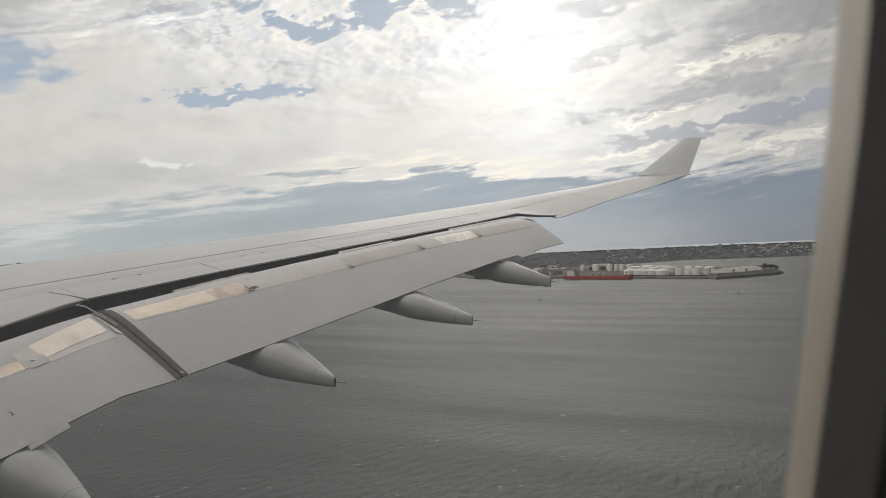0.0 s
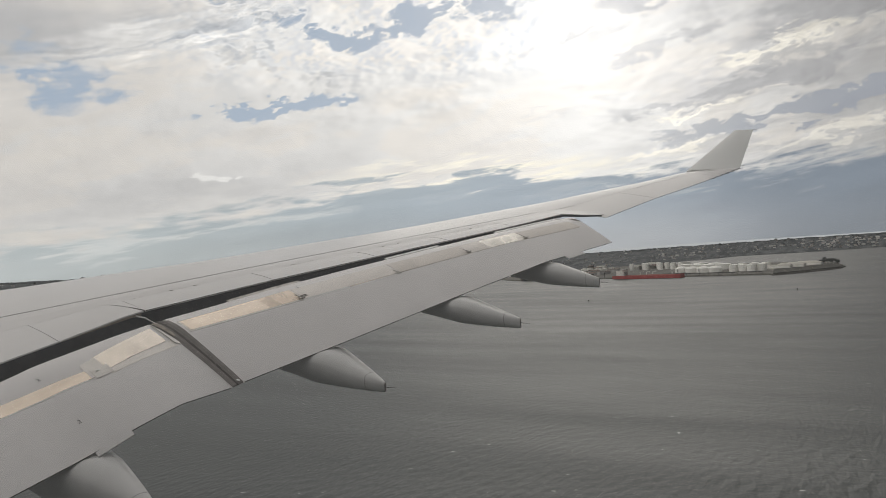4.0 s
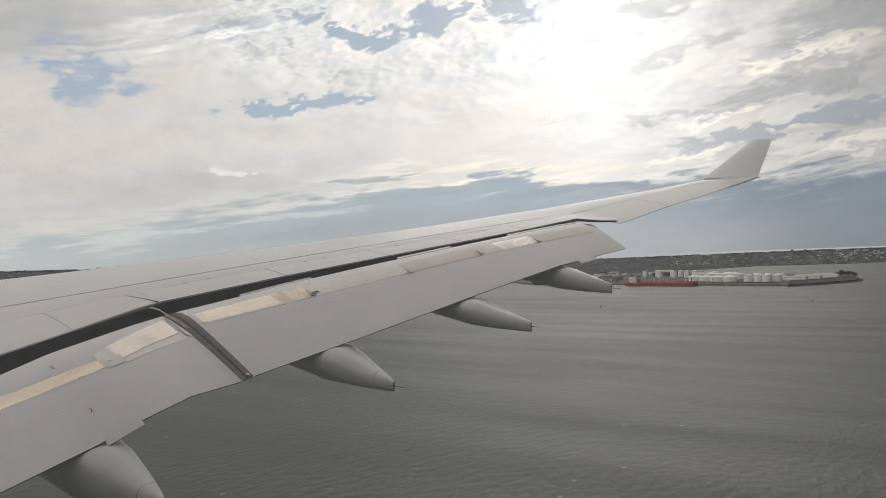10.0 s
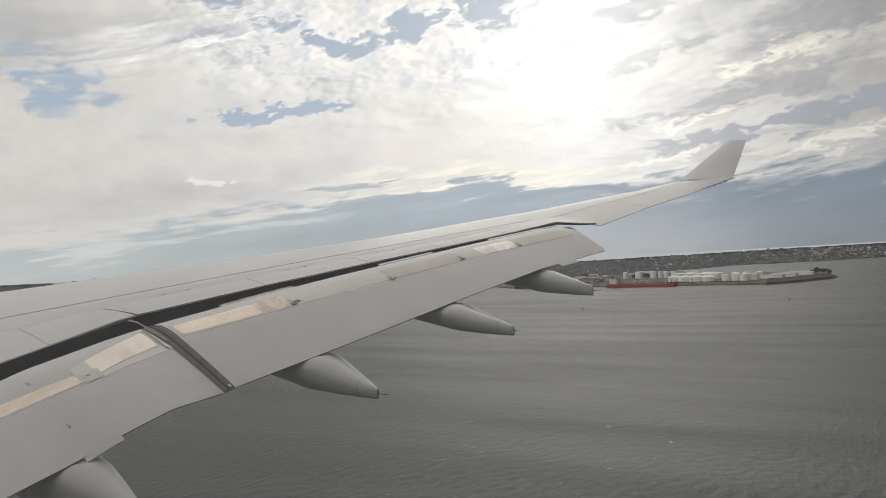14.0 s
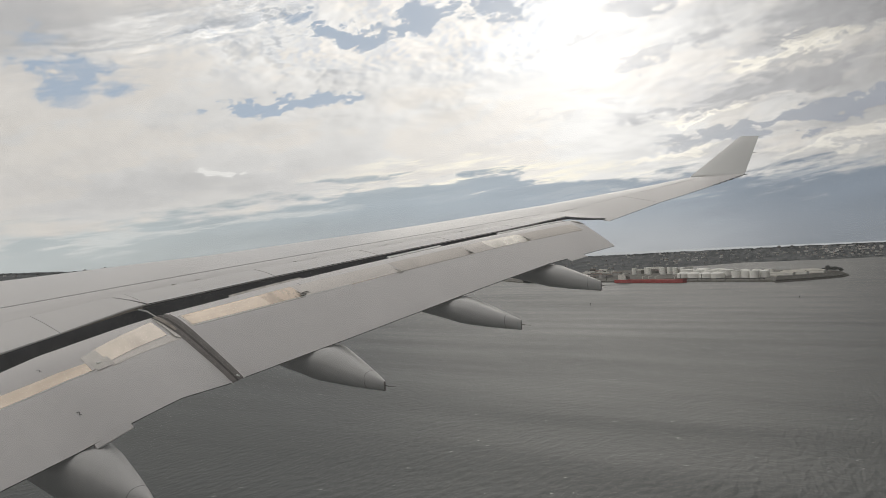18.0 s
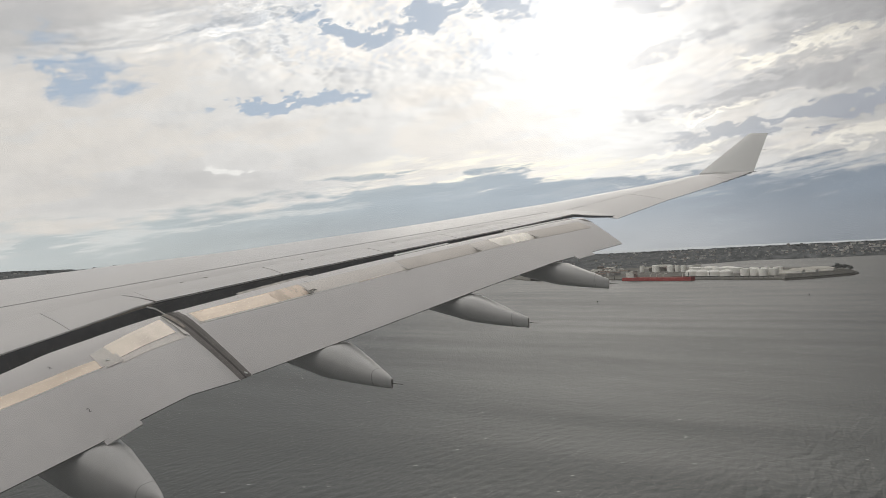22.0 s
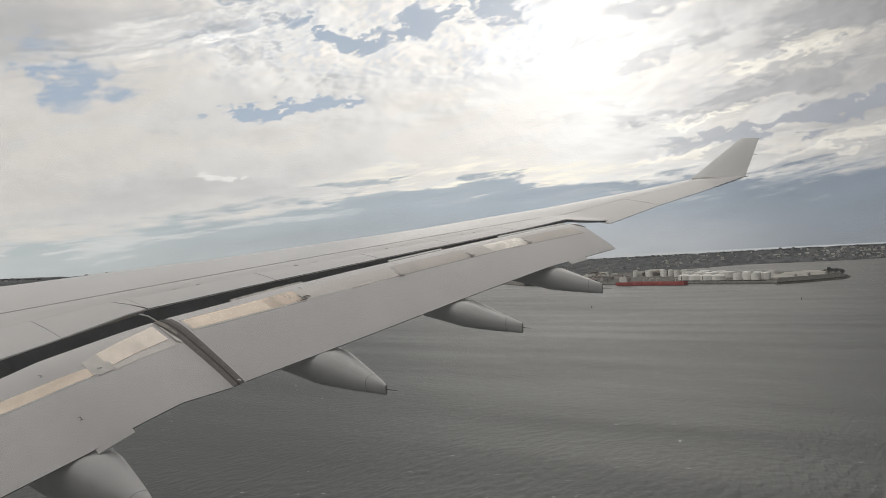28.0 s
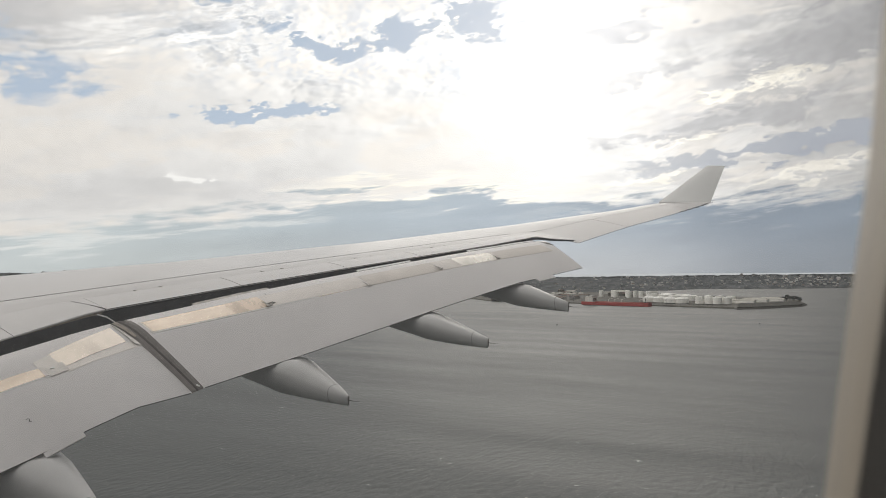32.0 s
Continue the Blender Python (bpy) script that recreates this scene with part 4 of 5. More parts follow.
# 172 to 188 degrees left open: added gap that lets light into the cabin
barrel("wall_hull_window", -0.80, 0.96, 27, 172, "unseen fuselage shell over the window bay, darkened to dim the flap")
barrel("wall_hull_sill", -0.80, 0.96, 188, 333, "unseen grey fuselage shell under a gap added to light the cabin")
barrel("wall_hull_behind", -5.0, -0.80, 0, 360, "unseen fuselage shell behind the window, darkened to dim the flap")
for nm, y in (("wall_front", 3.0), ("wall_aft", -4.9)):
    ring = [[(AXIS_X + (HULL_R - 0.07) * math.cos(q * math.tau / 40), yy, AXIS_Z + (HULL_R - 0.07) * math.sin(q * math.tau / 40)) for q in range(40)] for yy in (y, y + 0.06)]
    tagged(part(nm, loft(ring), LINING), "plain cabin partition", "cabin wall", kind="structure")
bm = bmesh.new()
box(bm, -5.2, -4.9, Z - 1.16, 0.03, 3.0, Z - 1.10)
tagged(part("floor", bm, CARPET), "dark carpeted cabin floor", "cabin floor", kind="structure")


# ---- sea ----
def sea():
    az = np.concatenate([np.radians(np.arange(-22, 72, 0.17)), np.radians(np.arange(72, 338, 7.0))])
    rr = [0.0]
    r = 60.0
    while r < 4990:
        rr.append(r)
        r += max(1.1, r * 0.0075)
    rr = np.array(rr[1:] + [4990.0])
    R, A = np.meshgrid(rr, az, indexing="ij")
    X, Y = R * np.cos(A), R * np.sin(A)
    rng = np.random.default_rng(4)
    H = np.zeros_like(X)
    cell = np.maximum(R * 0.0075, 1.1)
    for _ in range(44):
        lam = rng.uniform(3.4, 8.5)
        th = radians(248) + rng.normal(0, 0.55)
        k = math.tau / lam
        fade = np.clip((lam / cell - 2.2) / 2.5, 0, 1)
        H += fade * 0.0048 * lam * np.sin(k * (X * math.cos(th) + Y * math.sin(th)) + rng.uniform(0, 6.28))
    far = (A > radians(72)) | (R > 2500)
    H[far] = 0
    n0, n1 = X.shape
    V = np.stack([X, Y, H], -1).reshape(-1, 3)
    V = np.vstack([V, [[0, 0, 0]]])
    i = np.arange(n0 - 1)[:, None] * n1
    j = np.arange(n1)[None, :]
    jn = (j + 1) % n1
    quads = np.stack([i + j, i + n1 + j, i + n1 + jn, i + jn], -1).reshape(-1, 4)
    c = len(V) - 1
    faces = quads.tolist() + [[c, k, (k + 1) % n1] for k in range(n1)]
    me = bpy.data.meshes.new("water")
    me.from_pydata(V.tolist(), [], faces)
    me.materials.append(SEA)
    me.polygons.foreach_set("use_smooth", [True] * len(me.polygons))
    return tagged(new("water", me), "grey choppy bay water under cloud", "sea", kind="structure")


sea()


# ---- shores ----
def bumpy(x, y, s, seed=0.0):
    return noise.fractal(Vector((x / s, y / s, seed)), 0.8, 2.0, 5)


SHORE_DEG = [-16, -6, -2, 1, 4, 7, 10, 14, 20, 40, 75]
SHORE_R = [4560, 4550, 4180, 4120, 4080, 3650, 3380, 3000, 2900, 3000, 3100]
TOP_DEG = [-16, -8, 0, 8, 14, 25, 45, 75]
TOP_Z = [86, 85, 80, 73, 68, 66, 100, 130]


def headland():
    """The low wooded coast across the bay, with a ragged crown of scrub."""
    bm = bmesh.new()
    rows = []
    for k in range(0, 520):
        a = radians(-16 + k * 0.17)
        deg = math.degrees(a)
        shore = np.interp(deg, SHORE_DEG, SHORE_R)
        shore += 60 * bumpy(deg * 12, 0, 9)
        row = []
        for f in (0, 0.01, 0.08, 0.2, 0.35, 0.5, 0.65, 0.8, 0.92, 1.0):
            r = shore + f * (4940 - shore)
            top = np.interp(deg, TOP_DEG, TOP_Z)
            z = 1.5 + top * (f ** 1.25) + (0 if f < 0.05 else 3.0 * bumpy(r * math.cos(a), r * math.sin(a), 60) * (0.5 + f))
            if f == 0:
                z = -1
            row.append(bm.verts.new((r * math.cos(a), r * math.sin(a), z)))
        rows.append(row)
    for p, q in zip(rows, rows[1:]):
        for i in range(len(p) - 1):
            bm.faces.new((p[i], p[i + 1], q[i + 1], q[i]))
    return tagged(part("coast", bm, BUSH, smooth=True), "low dark wooded coast across the bay, greyed for haze", "coast", kind="structure")


headland()


def foam():
    """Short whitecaps, too many and too small to count."""
    rg = random.Random(8)
    vs, fs = [], []
    for _ in range(190):
        r = 230 * (2100 / 230) ** rg.random()
        a = radians(rg.uniform(-14, 64))
        x, y = r * math.cos(a), r * math.sin(a)
        if 1700 < x:
            continue
        l, b = rg.uniform(0.3, 1.6), rg.uniform(0.08, 0.32)
        th = radians(115 + rg.uniform(-25, 25))
        n0 = len(vs)
        for k in range(7):
            q = k * math.tau / 7
            px, py = l * math.cos(q) * rg.uniform(0.6, 1.2), b * math.sin(q) * rg.uniform(0.6, 1.3)
            vs.append((x + px * math.cos(th) - py * math.sin(th), y + px * math.sin(th) + py * math.cos(th), 0.42))
        vs.append((x, y, 0.55))
        fs += [[n0 + k, n0 + (k + 1) % 7, n0 + 7] for k in range(7)]
    tagged(new("foam", mesh_of("foam", vs, fs, FOAM, True)), "scattered small whitecaps on the bay", "foam", kind="stuff")


foam()


# ---- the port: quay, tank farm, ship ----
def along(y):
    """The port's own run along the shore."""
    return y - 50 if y > 390 else 340 + (y - 390) * 0.72


def platform(name, outline, z0, z1, material, label, category):
    bm = bmesh.new()
    outline = [(x, along(y)) for x, y in outline]
    top = [bm.verts.new((x, y, z1)) for x, y in outline]
    cx, cy = sum(p[0] for p in outline) / len(outline), sum(p[1] for p in outline) / len(outline)
    low = [bm.verts.new((x + (x - cx) * 0.004, y + (y - cy) * 0.004, z0)) for x, y in outline]
    n = len(outline)
    for i in range(n):
        bm.faces.new((low[i], low[(i + 1) % n], top[(i + 1) % n], top[i]))
    f = bm.faces.new(top)
    bmesh.ops.triangulate(bm, faces=[f])
    return tagged(part(name, bm, material), label, category, kind="structure")


QUAY = [(2230, 1060), (2040, 905), (1960, 640), (1900, 400), (1850, 210), (1800, 5), (1762, -5), (1850, -110), (1978, -218), (2080, -243), (2300, -228), (2465, -197), (2560, -60), (2615, 58), (2680, 260), (2900, 420), (3080, 780), (3020, 1080)]
platform("port_ground", QUAY, -2.0, 3.6, GROUND, "flat grey port land edged with a quay", "port land")
platform("breakwater", [(1766, -6), (1850, -106), (1974, -212), (2078, -236), (2296, -222), (2240, -180), (2140, -135), (2050, -62), (2000, -2)], -2.0, 6.0, ROCK, "dark rock breakwater round the port tip", "breakwater")
platform("paved_yard", [(2020, 0), (2070, -60), (2150, -130), (2260, -165), (2360, -100), (2200, 20), (2060, 36)], 3.0, 6.4, PAVED, "pale paved yard behind the breakwater", "yard")
platform("sand_fill", [(560, 1010), (640, 965), (820, 940), (880, 975), (900, 1080), (760, 1180), (600, 1150)], -2.0, 3.0, SAND, "flat orange sand reclamation beside the water", "sand bank")
platform("container_quay", [(1340, 1060), (1400, 1050), (1760, 1110), (1900, 1200), (1880, 1420), (1500, 1400), (1340, 1300)], -2.0, 4.0, GROUND, "grey container quay", "quay")


def dome_tank(name, r, h, dome, at, label, group):
    t = thing(name, label, "storage tank", group, at=(at[0], along(at[1]), 3.6))
    rings = [[(r * math.cos(a), r * math.sin(a), z) for a in [k * math.tau / 28 for k in range(28)]] for z in (0, h * 0.5, h)]
    shell = part("shell", loft(rings), TANK, t, "", True)
    rings = [[(r * f * math.cos(a), r * f * math.sin(a), h + dome * (1 - f * f)) for a in [k * math.tau / 28 for k in range(28)]] for f in (1.02, 0.8, 0.5, 0.15)]
    part("roof", loft(rings), TANK, t, "shallow domed tank roof", True)
    rings = [[((r + e) * math.cos(a), (r + e) * math.sin(a), z) for a in [k * math.tau / 28 for k in range(28)]] for e, z in ((0.0, h * 0.62), (0.5, h * 0.62), (0.5, h * 0.66), (0.0, h * 0.66))]
    part("wind_girder", loft(rings, caps=False), TANK, shell)
    rings = []
    for k in range(10):
        a, z = 3.2 + k * 0.09, h * k / 9
        rings.append([((r + e) * math.cos(a), (r + e) * math.sin(a), z + q) for e, q in ((0.1, 0), (0.9, 0), (0.9, 0.4), (0.1, 0.4))])
    bm = loft(rings)
    part("stair", bm, PAVED, shell)
    return t


small = dome_tank("dome_tank", 19, 13, 5.5, (2086, 359), "white dome-roofed storage tank on the port land", "front row of domed tanks")
for p in ((2055, 310), (2024, 260), (2016, 212)):
    copy_thing(small, pose(p[0], along(p[1]), 3.6, 0, 0, random.uniform(0, 60)))
tall = dome_tank("storage_tank", 12.5, 19, 1.5, (2002, 142), "tall white cylindrical storage tank near the quay", "tall tanks by the quay")
for p in ((1996, 106), (1976, 74), (1990, 40), (2090, 30), (2110, 120), (2100, 75)):
    copy_thing(tall, pose(p[0], along(p[1]), 3.6, 0, 0, random.uniform(0, 60)))
wide = dome_tank("storage_tank", 24, 17, 2.0, (2300, 384), "wide white storage tank behind the domed row", "wide tanks behind")
for p in ((2250, 318), (2200, 262), (2190, 205), (2300, 250), (2380, 330)):
    copy_thing(wide, pose(p[0], along(p[1]), 3.6, 0, 0, random.uniform(0, 60)))
slim = dome_tank("storage_tank", 9, 24, 1.0, (2454, 600), "slim white storage tank in the process plant", "process plant tanks")
for p in ((2420, 540), (2480, 560), (2400, 486), (2440, 470), (2380, 440), (2500, 510), (2360, 410)):
    copy_thing(slim, pose(p[0], along(p[1]), 3.6, 0, 0, random.uniform(0, 60)))


def tanker():
    """A laden red products tanker, moored along the quay with its house aft."""
    t = thing("tanker_ship", "long red tanker ship with white deckhouse moored at the quay", "ship", at=(1870, 380, 0))
    t.rotation_euler = (0, 0, radians(72))
    L, B = 108.0, 16.0
    rings = []
    for k in range(25):
        f = k / 24
        x = -L + 2 * L * f
        half = B * (1 - max(0, (abs(f - 0.46) - 0.36) / 0.18) ** 2.2 * (0.95 if f < 0.5 else 0.55))
        sheer = 9.0 + (2.6 * max(0, 0.12 - f) / 0.12 if f < 0.12 else 0)
        rings.append([(x, -half, sheer), (x, -half * 0.99, 1.0), (x, -half * 0.8, -3), (x, half * 0.8, -3), (x, half * 0.99, 1.0), (x, half, sheer)])
    hull = part("hull", loft(rings), HULL, t, "red painted hull")
    bm = bmesh.new()
    box(bm, -L + 6, -12.5, 8.8, L - 8, 12.5, 9.6)
    part("deck", bm, DECK, t)
    bm = bmesh.new()
    box(bm, L - 42, -13, 9.6, L - 22, 13, 20)
    box(bm, L - 40, -12, 20, L - 26, 12, 25)
    box(bm, L - 40, -16, 25, L - 33, 16, 28)
    house = part("deckhouse", bm, SHIPWHITE, t, "white stepped deckhouse")
    bm = bmesh.new()
    for z in (12.0, 15.2, 18.4):
        box(bm, L - 42.15, -11, z, L - 42.0, 11, z + 1.1)
    box(bm, L - 40.15, -14, 26.2, L - 40, 14, 27.3)
    part("window_band", bm, DARKSTEEL, house)
    bm = bmesh.new()
    box(bm, L - 22, -5, 9.6, L - 12, 5, 24)
    part("funnel", bm, SHIPWHITE, t)
    for x in (-L + 30, -20, 0, 20):
        bm = bmesh.new()
        bar(bm, (x, 0, 9), (x, 0, 19), 0.7)
        bar(bm, (x, 0, 18), (x - 12, 0, 20), 0.4)
        part("deck_crane", bm, SHIPWHITE, t)
    bm = bmesh.new()
    for y in (-5, -2, 1, 4):
        bar(bm, (-L + 20, y, 10.4), (L - 44, y, 10.4), 0.5)
    part("cargo_pipe", bm, DECK, t)
    bm = bmesh.new()
    bar(bm, (-L + 10, 0, 9), (-L + 10, 0, 21), 0.5)
    part("foremast", bm, SHIPWHITE, t)
    return t


tanker()


def shed(at, l, b, h, turn, wall_mat, label):
    t = thing("port_shed", label, "shed", "port sheds", at=(at[0], along(at[1]), 3.6))
    t.rotation_euler = (0, 0, radians(turn))
    bm = bmesh.new()
    box(bm, -l / 2, -b / 2, 0, l / 2, b / 2, h)
    part("wall", bm, wall_mat, t)
    bm = loft([[(x, -b / 2 - 0.6, h), (x, 0, h + b * 0.13), (x, b / 2 + 0.6, h), (x, b / 2 + 0.6, h - 0.5), (x, 0, h + b * 0.13 - 0.5), (x, -b / 2 - 0.6, h - 0.5)] for x in (-l / 2 - 0.6, l / 2 + 0.6)])
    part("roof", bm, PAVED if wall_mat is TANK else ROOFS, t)
    for k in range(3):
        bm = bmesh.new()
        box(bm, l * (k - 1) * 0.3 - 2.5, -b / 2 - 0.12, 0, l * (k - 1) * 0.3 + 2.5, -b / 2 + 0.1, min(5, h * 0.8))
        part("door", bm, DARKSTEEL, t)
    return t


rs = random.Random(11)
for k in range(34):
    f = rs.random()
    x = rs.uniform(2060, 2950)
    y = rs.uniform(400, 980) if x > 2450 else rs.uniform(560, 900)
    shed((x, y), rs.uniform(25, 70), rs.uniform(14, 30), rs.uniform(6, 14), rs.uniform(0, 180), rs.choice([TANK, WALLS, WALLS, GROUND]), "pale port shed with a low pitched roof")
for x, y, l in ((2190, -110, 90), (2100, -60, 70), (2050, -20, 60), (2170, -60, 60), (2260, -120, 50)):
    shed((x, y), l, 24, 9, 75, TANK, "long white shed on the paved yard")


def pipe_rack(a, b):
    a, b = (a[0], along(a[1])), (b[0], along(b[1]))
    t = thing("jetty_rack", "dark steel pipe rack along the quay edge", "pipe rack", "quay racks", at=(a[0], a[1], 3.6))
    d = Vector((b[0] - a[0], b[1] - a[1], 0))
    n = int(d.length / 12)
    for k in range(n + 1):
        bm = bmesh.new()
        p = d * (k / n)
        bar(bm, p, p + Vector((0, 0, 6)), 0.5)
        part("post", bm, DARKSTEEL, t)
    bm = bmesh.new()
    bar(bm, Vector((0, 0, 5)), d + Vector((0, 0, 5)), 0.7)
    bar(bm, Vector((2, 0, 5.5)), d + Vector((2, 0, 5.5)), 0.7)
    part("pipe", bm, DARKSTEEL, t)


pipe_rack((1910, 395), (1860, 215))
pipe_rack((1855, 195), (1815, 30))
for x, y in ((1865, 330), (1850, 250), (1880, 560), (1900, 620), (1930, 700)):
    t = thing("loading_arm", "dark loading arm mast on the quay", "loading arm", "quay loading arms", at=(x + 25, along(y), 3.6))
    bm = bmesh.new()
    bar(bm, (0, 0, 0), (0, 0, 18), 0.8)
    part("mast", bm, DARKSTEEL, t)
    bm = bmesh.new()
    bar(bm, (0, 0, 18), (-9, 0, 12), 0.6)
    part("arm", bm, DARKSTEEL, t)


def gantry(at, material, label, boom=40, h=48, name="gantry_crane"):
    t = thing(name, label, "crane", "quay cranes", at=(at[0], at[1], 4.0))
    for x in (-9, 9):
        for y in (-8, 8):
            bm = bmesh.new()
            box(bm, x - 1, y - 1, 0, x + 1, y + 1, h * 0.75)
            part("leg", bm, material, t)
    bm = bmesh.new()
    for x in (-9, 9):
        box(bm, x - 0.8, -8, h * 0.35, x + 0.8, 8, h * 0.35 + 1.6)
    for y in (-8, 8):
        box(bm, -9, y - 0.8, h * 0.72, 9, y + 0.8, h * 0.72 + 1.8)
    part("portal_beam", bm, material, t)
    bm = bmesh.new()
    box(bm, -boom, -2.5, h * 0.75, 26, 2.5, h * 0.75 + 2.5)
    part("boom", bm, material, t)
    bm = bmesh.new()
    bar(bm, (-6, 0, h * 0.75), (-2, 0, h * 1.15), 0.8)
    bar(bm, (2, 0, h * 0.75), (-2, 0, h * 1.15), 0.8)
    bar(bm, (-2, 0, h * 1.15), (-boom + 4, 0, h * 0.78), 0.35)
    bar(bm, (-2, 0, h * 1.15), (24, 0, h * 0.78), 0.35)
    part("mast", bm, material, t)
    bm = bmesh.new()
    box(bm, 10, -3, h * 0.77, 20, 3, h * 0.77 + 5)
    part("machine_house", bm, material, t)
    return t


g0 = gantry((1480, 1085), CRANERED, "tall red ship-to-shore gantry crane on the container quay")
for p in ((1560, 1098), (1640, 1112), (1720, 1128)):
    copy_thing(g0, pose(*p, 4.0, 0, 0, 0))
for k in range(60):
    x, y = 1420 + (k % 12) * 34, 1170 + (k // 12) * 34
    t = thing("container_stack", "stack of dull red shipping containers", "container stack", "container yard", at=(x, y, 4.0))
    for j in range(1 + (k * 7) % 3):
        bm = bmesh.new()
        box(bm, -12, -4, j * 2.7, 12, 4, j * 2.7 + 2.6)
        part("container", bm, CRANERED if (k + j) % 3 else WALLS, t)

# yellow floating crane at the inner berth
t = thing("crane_barge", "yellow crane barge moored at the inner berth", "barge", at=(2020, 765, 0))
bm = bmesh.new()
box(bm, -18, -55, -2, 18, 55, 7)
part("hull", bm, DARKSTEEL, t)
bm = bmesh.new()
box(bm, -10, 20, 7, 10, 45, 22)
box(bm, -8, 24, 22, 8, 40, 28)
part("deckhouse", bm, YELLOW, t)
for y in (-30, 0):
    bm = bmesh.new()
    for a in (-1, 1):
        bar(bm, (a * 7, y, 7), (0, y, 34), 1.2)
        bar(bm, (a * 7, y + 14, 7), (0, y, 34), 1.2)
    bar(bm, (0, y, 34), (0, y - 26, 52), 1.0)
    bar(bm, (0, y, 34), (0, y, 48), 0.8)
    part("derrick", bm, YELLOW, t)

# channel markers standing in the water
for x, y in ((1236, 3), (1088, 322)):
    t = thing("channel_marker", "small dark channel marker standing in the water", "marker", "channel markers", at=(x, y, -1))
    bm = bmesh.new()
    bar(bm, (0, 0, 0), (0, 0, 4.5), 0.35)
    part("pile", bm, DARKSTEEL, t)
    bm = bmesh.new()
    box(bm, -0.8, -0.8, 4.0, 0.8, 0.8, 5.6)
    part("topmark", bm, DARKSTEEL, t)


# ---- trees, houses and woods ----
def crown_mesh(seed, r, count):
    rg = random.Random(seed)
    vs, fs = [], []
    for _ in range(count):
        d = Vector((rg.gauss(0, 1), rg.gauss(0, 1), rg.gauss(0, 0.8)))
        d = d.normalized() * r * rg.uniform(0.3, 1.0)
        c = Vector((d.x, d.y, d.z * 0.75))
        s = r * rg.uniform(0.16, 0.34)
        b = len(vs)
        for v in ((1, 0, 0), (-1, 0, 0), (0, 1, 0), (0, -1, 0), (0, 0, 1), (0, 0, -1)):
            vs.append(c + Vector(v) * s * rg.uniform(0.7, 1.2))
        for f in ((0, 2, 4), (2, 1, 4), (1, 3, 4), (3, 0, 4), (2, 0, 5), (1, 2, 5), (3, 1, 5), (0, 3, 5)):
            fs.append([b + i for i in f])
    return mesh_of("crown", vs, fs, LEAF)


CROWNS = [crown_mesh(s, 5.0, 60) for s in range(3)]
trunk_bm = bmesh.new()
bar(trunk_bm, (0, 0, 0), (0.3, 0, 4), 0.5, 7, 0.32)
bar(trunk_bm, (0.3, 0, 4), (1.6, 0.6, 7), 0.3, 6, 0.12)
bar(trunk_bm, (0.3, 0, 4), (-1.2, -0.5, 7.2), 0.3, 6, 0.12)
TRUNK = bpy.data.meshes.new("trunk")
trunk_bm.to_mesh(TRUNK)
trunk_bm.free()
TRUNK.materials.append(BARK)


def tree(x, y, z, s, k):
    t = thing("tree", "dark green tree with a ragged crown", "tree", "trees on the port tip", at=(x, y, z))
    t.scale = (s, s, s)
    new("trunk", TRUNK).parent = t
    c = new("crown", CROWNS[k % 3])
    c.location = (0, 0, 7.5)
    c.parent = t
    return t


for k, (x, y) in enumerate(((2290, -186), (2270, -193), (2296, -212), (2209, -230), (2190, -222), (2230, -205), (2330, -200), (2360, -205), (2150, -222), (2400, -190), (2250, -180), (2310, -170))):
    tree(x, along(y), 3.6 if y > -180 else 5.0, rs.uniform(0.8, 1.4), k)


def coast_height(x, y):
    a = math.atan2(y, x)
    deg, r = math.degrees(a), math.hypot(x, y)
    shore = float(np.interp(deg, SHORE_DEG, SHORE_R))
    f = max(0.0, min(1.0, (r - shore) / (4940 - shore)))
    return 1.5 + float(np.interp(deg, TOP_DEG, TOP_Z)) * f ** 1.25, f


def woods():
    """Clumped scrub and treetops along the coast, too many to count."""
    rg = random.Random(21)
    vs, fs = [], []
    for k in range(1500):
        deg = rg.uniform(-15, 70)
        shore = float(np.interp(deg, SHORE_DEG, SHORE_R))
        f = 1.0 - 0.10 * rg.random()
        r = shore + 40 + f * (4925 - shore - 40)
        x, y = r * math.cos(radians(deg)), r * math.sin(radians(deg))
        z, ff = coast_height(x, y)
        if noise.noise(Vector((x / 260, y / 260, 3))) > 0.28:
            continue
        s = rg.uniform(4, 9)
        b = len(vs)
        for v in ((1, 0, 0), (-1, 0, 0), (0, 1, 0), (0, -1, 0), (0, 0, 0.26), (0, 0, -0.6)):
            vs.append(Vector((x, y, z + 1 + s * 0.2)) + Vector(v) * s * rg.uniform(0.6, 1.3))
        for q in ((0, 2, 4), (2, 1, 4), (1, 3, 4), (3, 0, 4), (2, 0, 5), (1, 2, 5), (3, 1, 5), (0, 3, 5)):
            fs.append([b + i for i in q])
    ob = new("woods", mesh_of("woods", vs, fs, LEAF, True))
    tagged(ob, "dark scrub and trees covering the far coast", "woodland", kind="stuff")


woods()


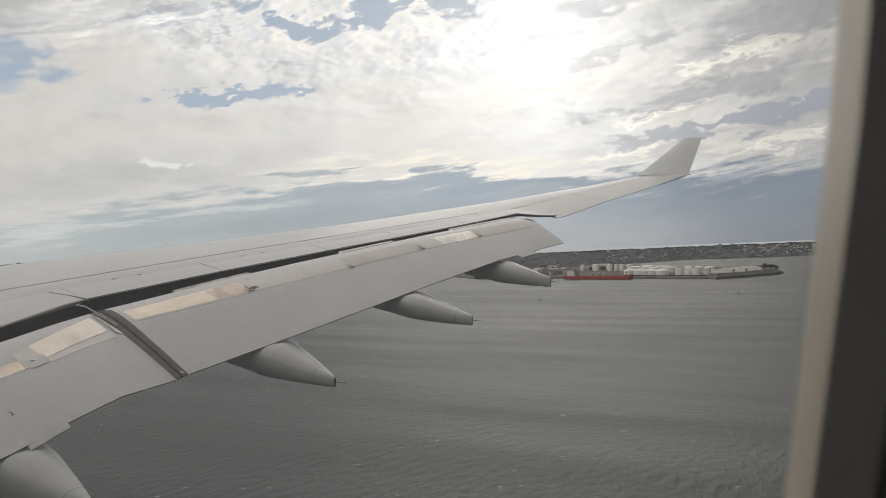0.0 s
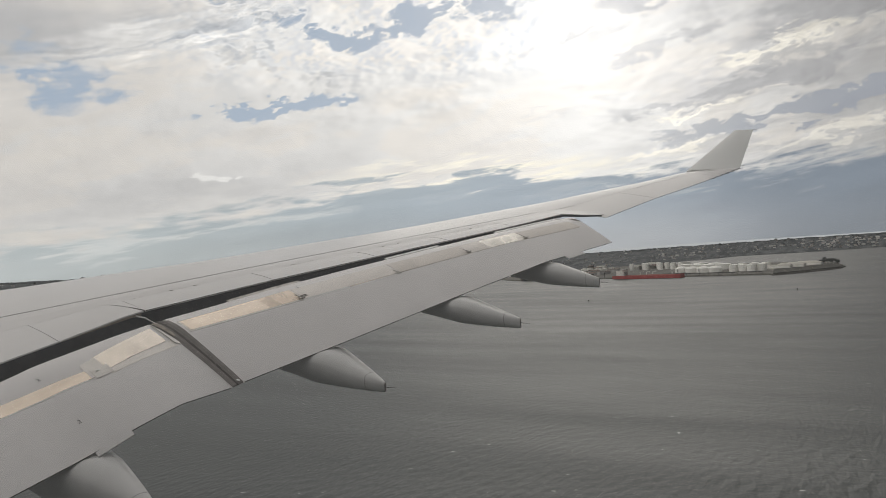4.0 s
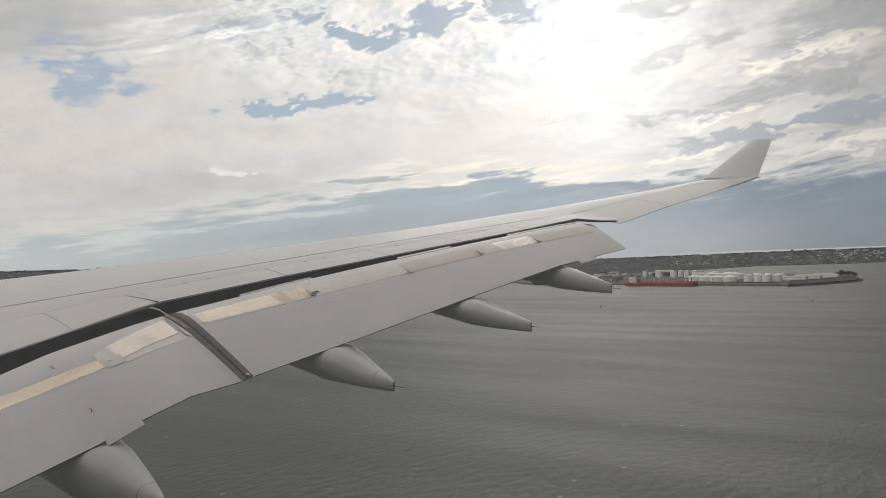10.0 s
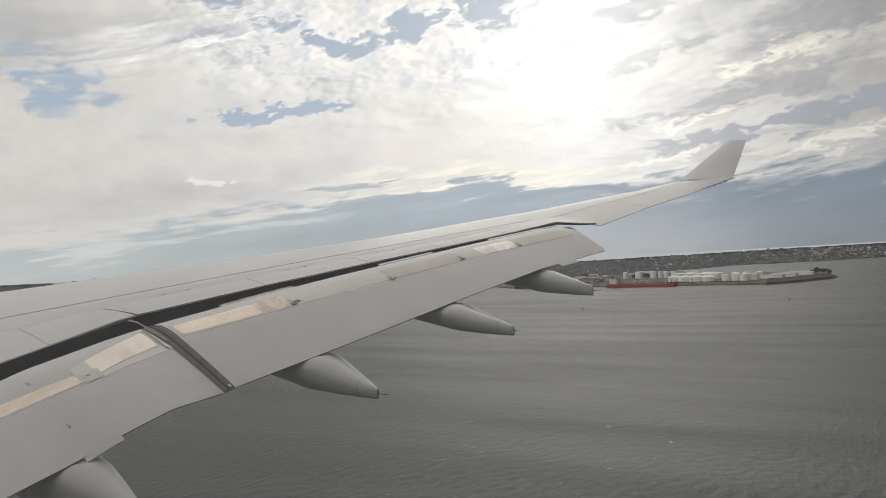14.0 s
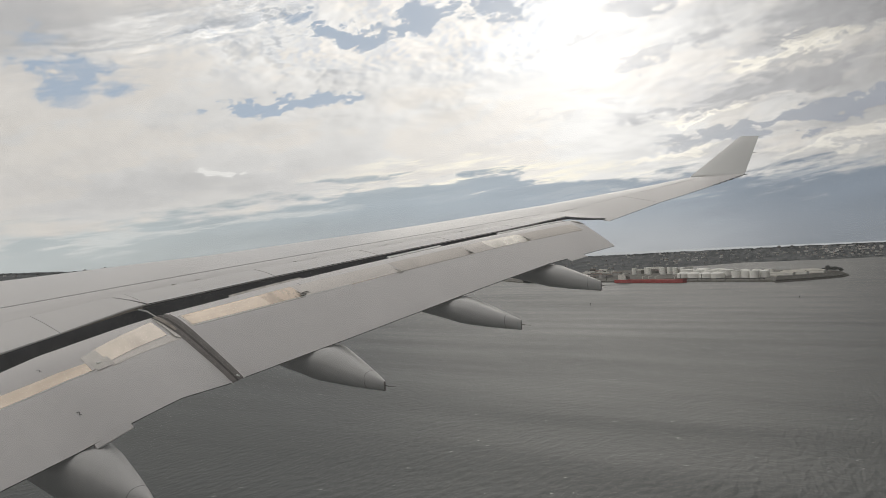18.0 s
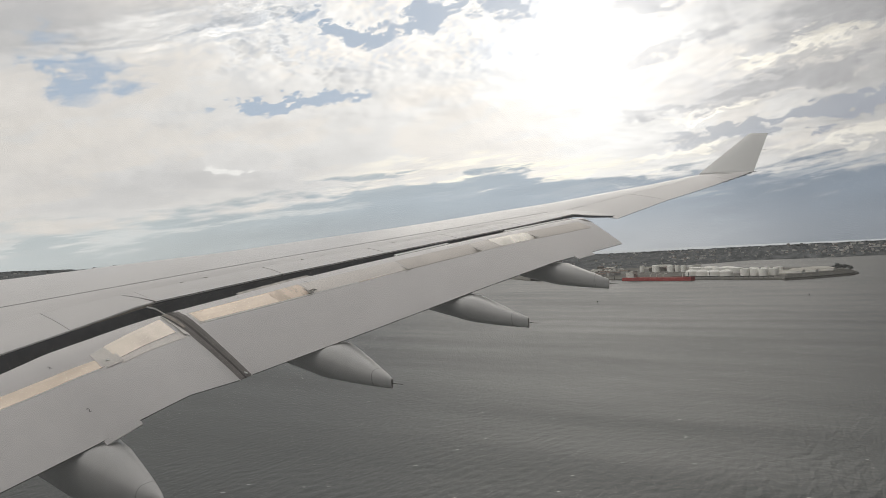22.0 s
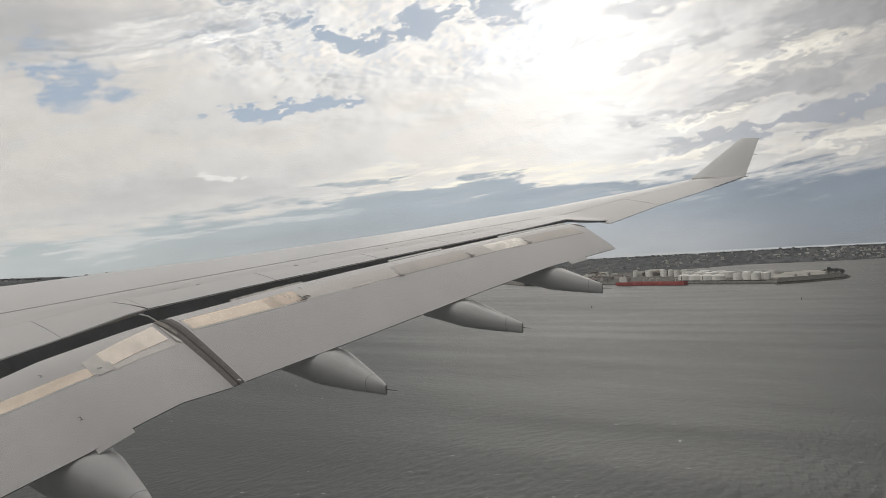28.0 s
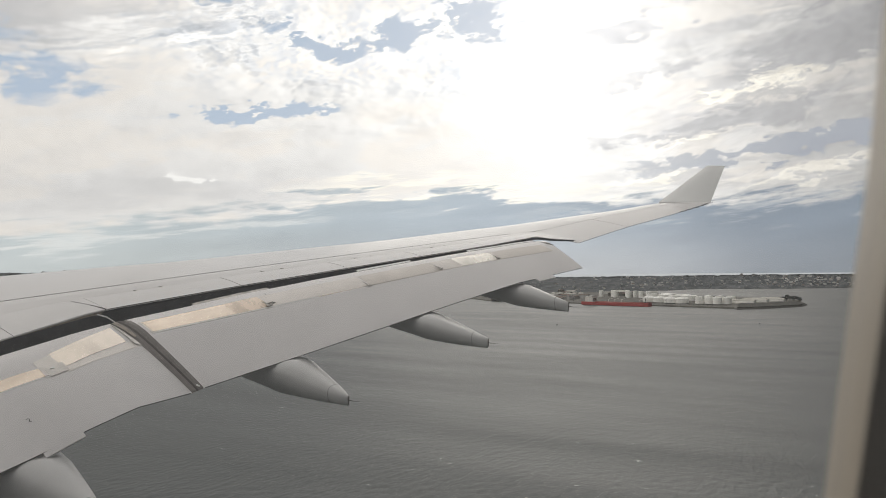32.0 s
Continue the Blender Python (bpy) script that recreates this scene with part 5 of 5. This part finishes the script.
def house_kind(w_, d_, h_, wall_mat, roof_mat):
    bm = bmesh.new()
    box(bm, -w_ / 2, -d_ / 2, -3, w_ / 2, d_ / 2, h_)
    wall = bpy.data.meshes.new("wall")
    bmesh.ops.recalc_face_normals(bm, faces=bm.faces)
    bm.to_mesh(wall)
    bm.free()
    wall.materials.append(wall_mat)
    bm = loft([[(x, -d_ / 2 - 0.5, h_), (x, 0, h_ + d_ * 0.28), (x, d_ / 2 + 0.5, h_)] for x in (-w_ / 2 - 0.5, w_ / 2 + 0.5)])
    roof = bpy.data.meshes.new("roof")
    bmesh.ops.recalc_face_normals(bm, faces=bm.faces)
    bm.to_mesh(roof)
    bm.free()
    roof.materials.append(roof_mat)
    return wall, roof


KINDS = [house_kind(16, 11, 6.5, WALLS, ROOFS), house_kind(22, 12, 7.5, PALE, ROOFS), house_kind(14, 12, 9, WALLS, TILES), house_kind(30, 14, 8, PALE, TILES)]
rg = random.Random(5)
placed = 0
while placed < 300:
    u = rg.random()
    deg = rg.gauss(-3.0, 2.6) if u < 0.40 else rg.gauss(8.5, 1.6) if u < 0.58 else rg.uniform(2, 20) if u < 0.75 else rg.uniform(38, 68)
    if not -14 < deg < 69:
        continue
    shore = float(np.interp(deg, SHORE_DEG, SHORE_R))
    r = shore + (0.10 + 0.85 * rg.random()) * (4900 - shore)
    x, y = r * math.cos(radians(deg)), r * math.sin(radians(deg))
    z, ff = coast_height(x, y)
    t = thing("house", "pale far-off house among trees on the coast", "house", "houses on the coast", at=(x, y, z + 2.5))
    t.rotation_euler = (0, 0, rg.uniform(0, 6.28))
    q = rg.uniform(0.4, 0.8)
    t.scale = (q, q, q * rg.uniform(0.7, 1.2))
    wl, rf = rg.choice(KINDS)
    new("wall", wl).parent = t
    new("roof", rf).parent = t
    placed += 1


def tower(x, y, z, b, h):
    t = thing("tower_block", "pale far-off apartment tower above the trees", "apartment tower", "far towers", at=(x, y, z))
    bm = bmesh.new()
    box(bm, -b, -b, -4, b, b, h)
    wall = part("wall", bm, WALLS, t)
    for k in range(int(h / 4)):
        bm = bmesh.new()
        box(bm, -b - 0.2, -b - 0.2, 2 + k * 4, b + 0.2, b + 0.2, 3.6 + k * 4)
        part("window_band", bm, DARKSTEEL, wall)
    bm = bmesh.new()
    box(bm, -b * 0.5, -b * 0.5, h, b * 0.5, b * 0.5, h + 3)
    part("roof", bm, WALLS, t)


for deg, r, h in ((57.5, 4850, 26), (52.2, 4860, 22), (51.7, 4800, 28), (51.2, 4850, 24), (50.0, 4840, 20), (49.4, 4850, 24), (48.8, 4800, 18), (58.9, 4860, 14), (0.5, 4880, 12), (1.4, 4880, 14), (47.9, 4840, 16)):
    x, y = r * math.cos(radians(deg)), r * math.sin(radians(deg))
    tower(x, y, coast_height(x, y)[0], rg.uniform(7, 13), h)
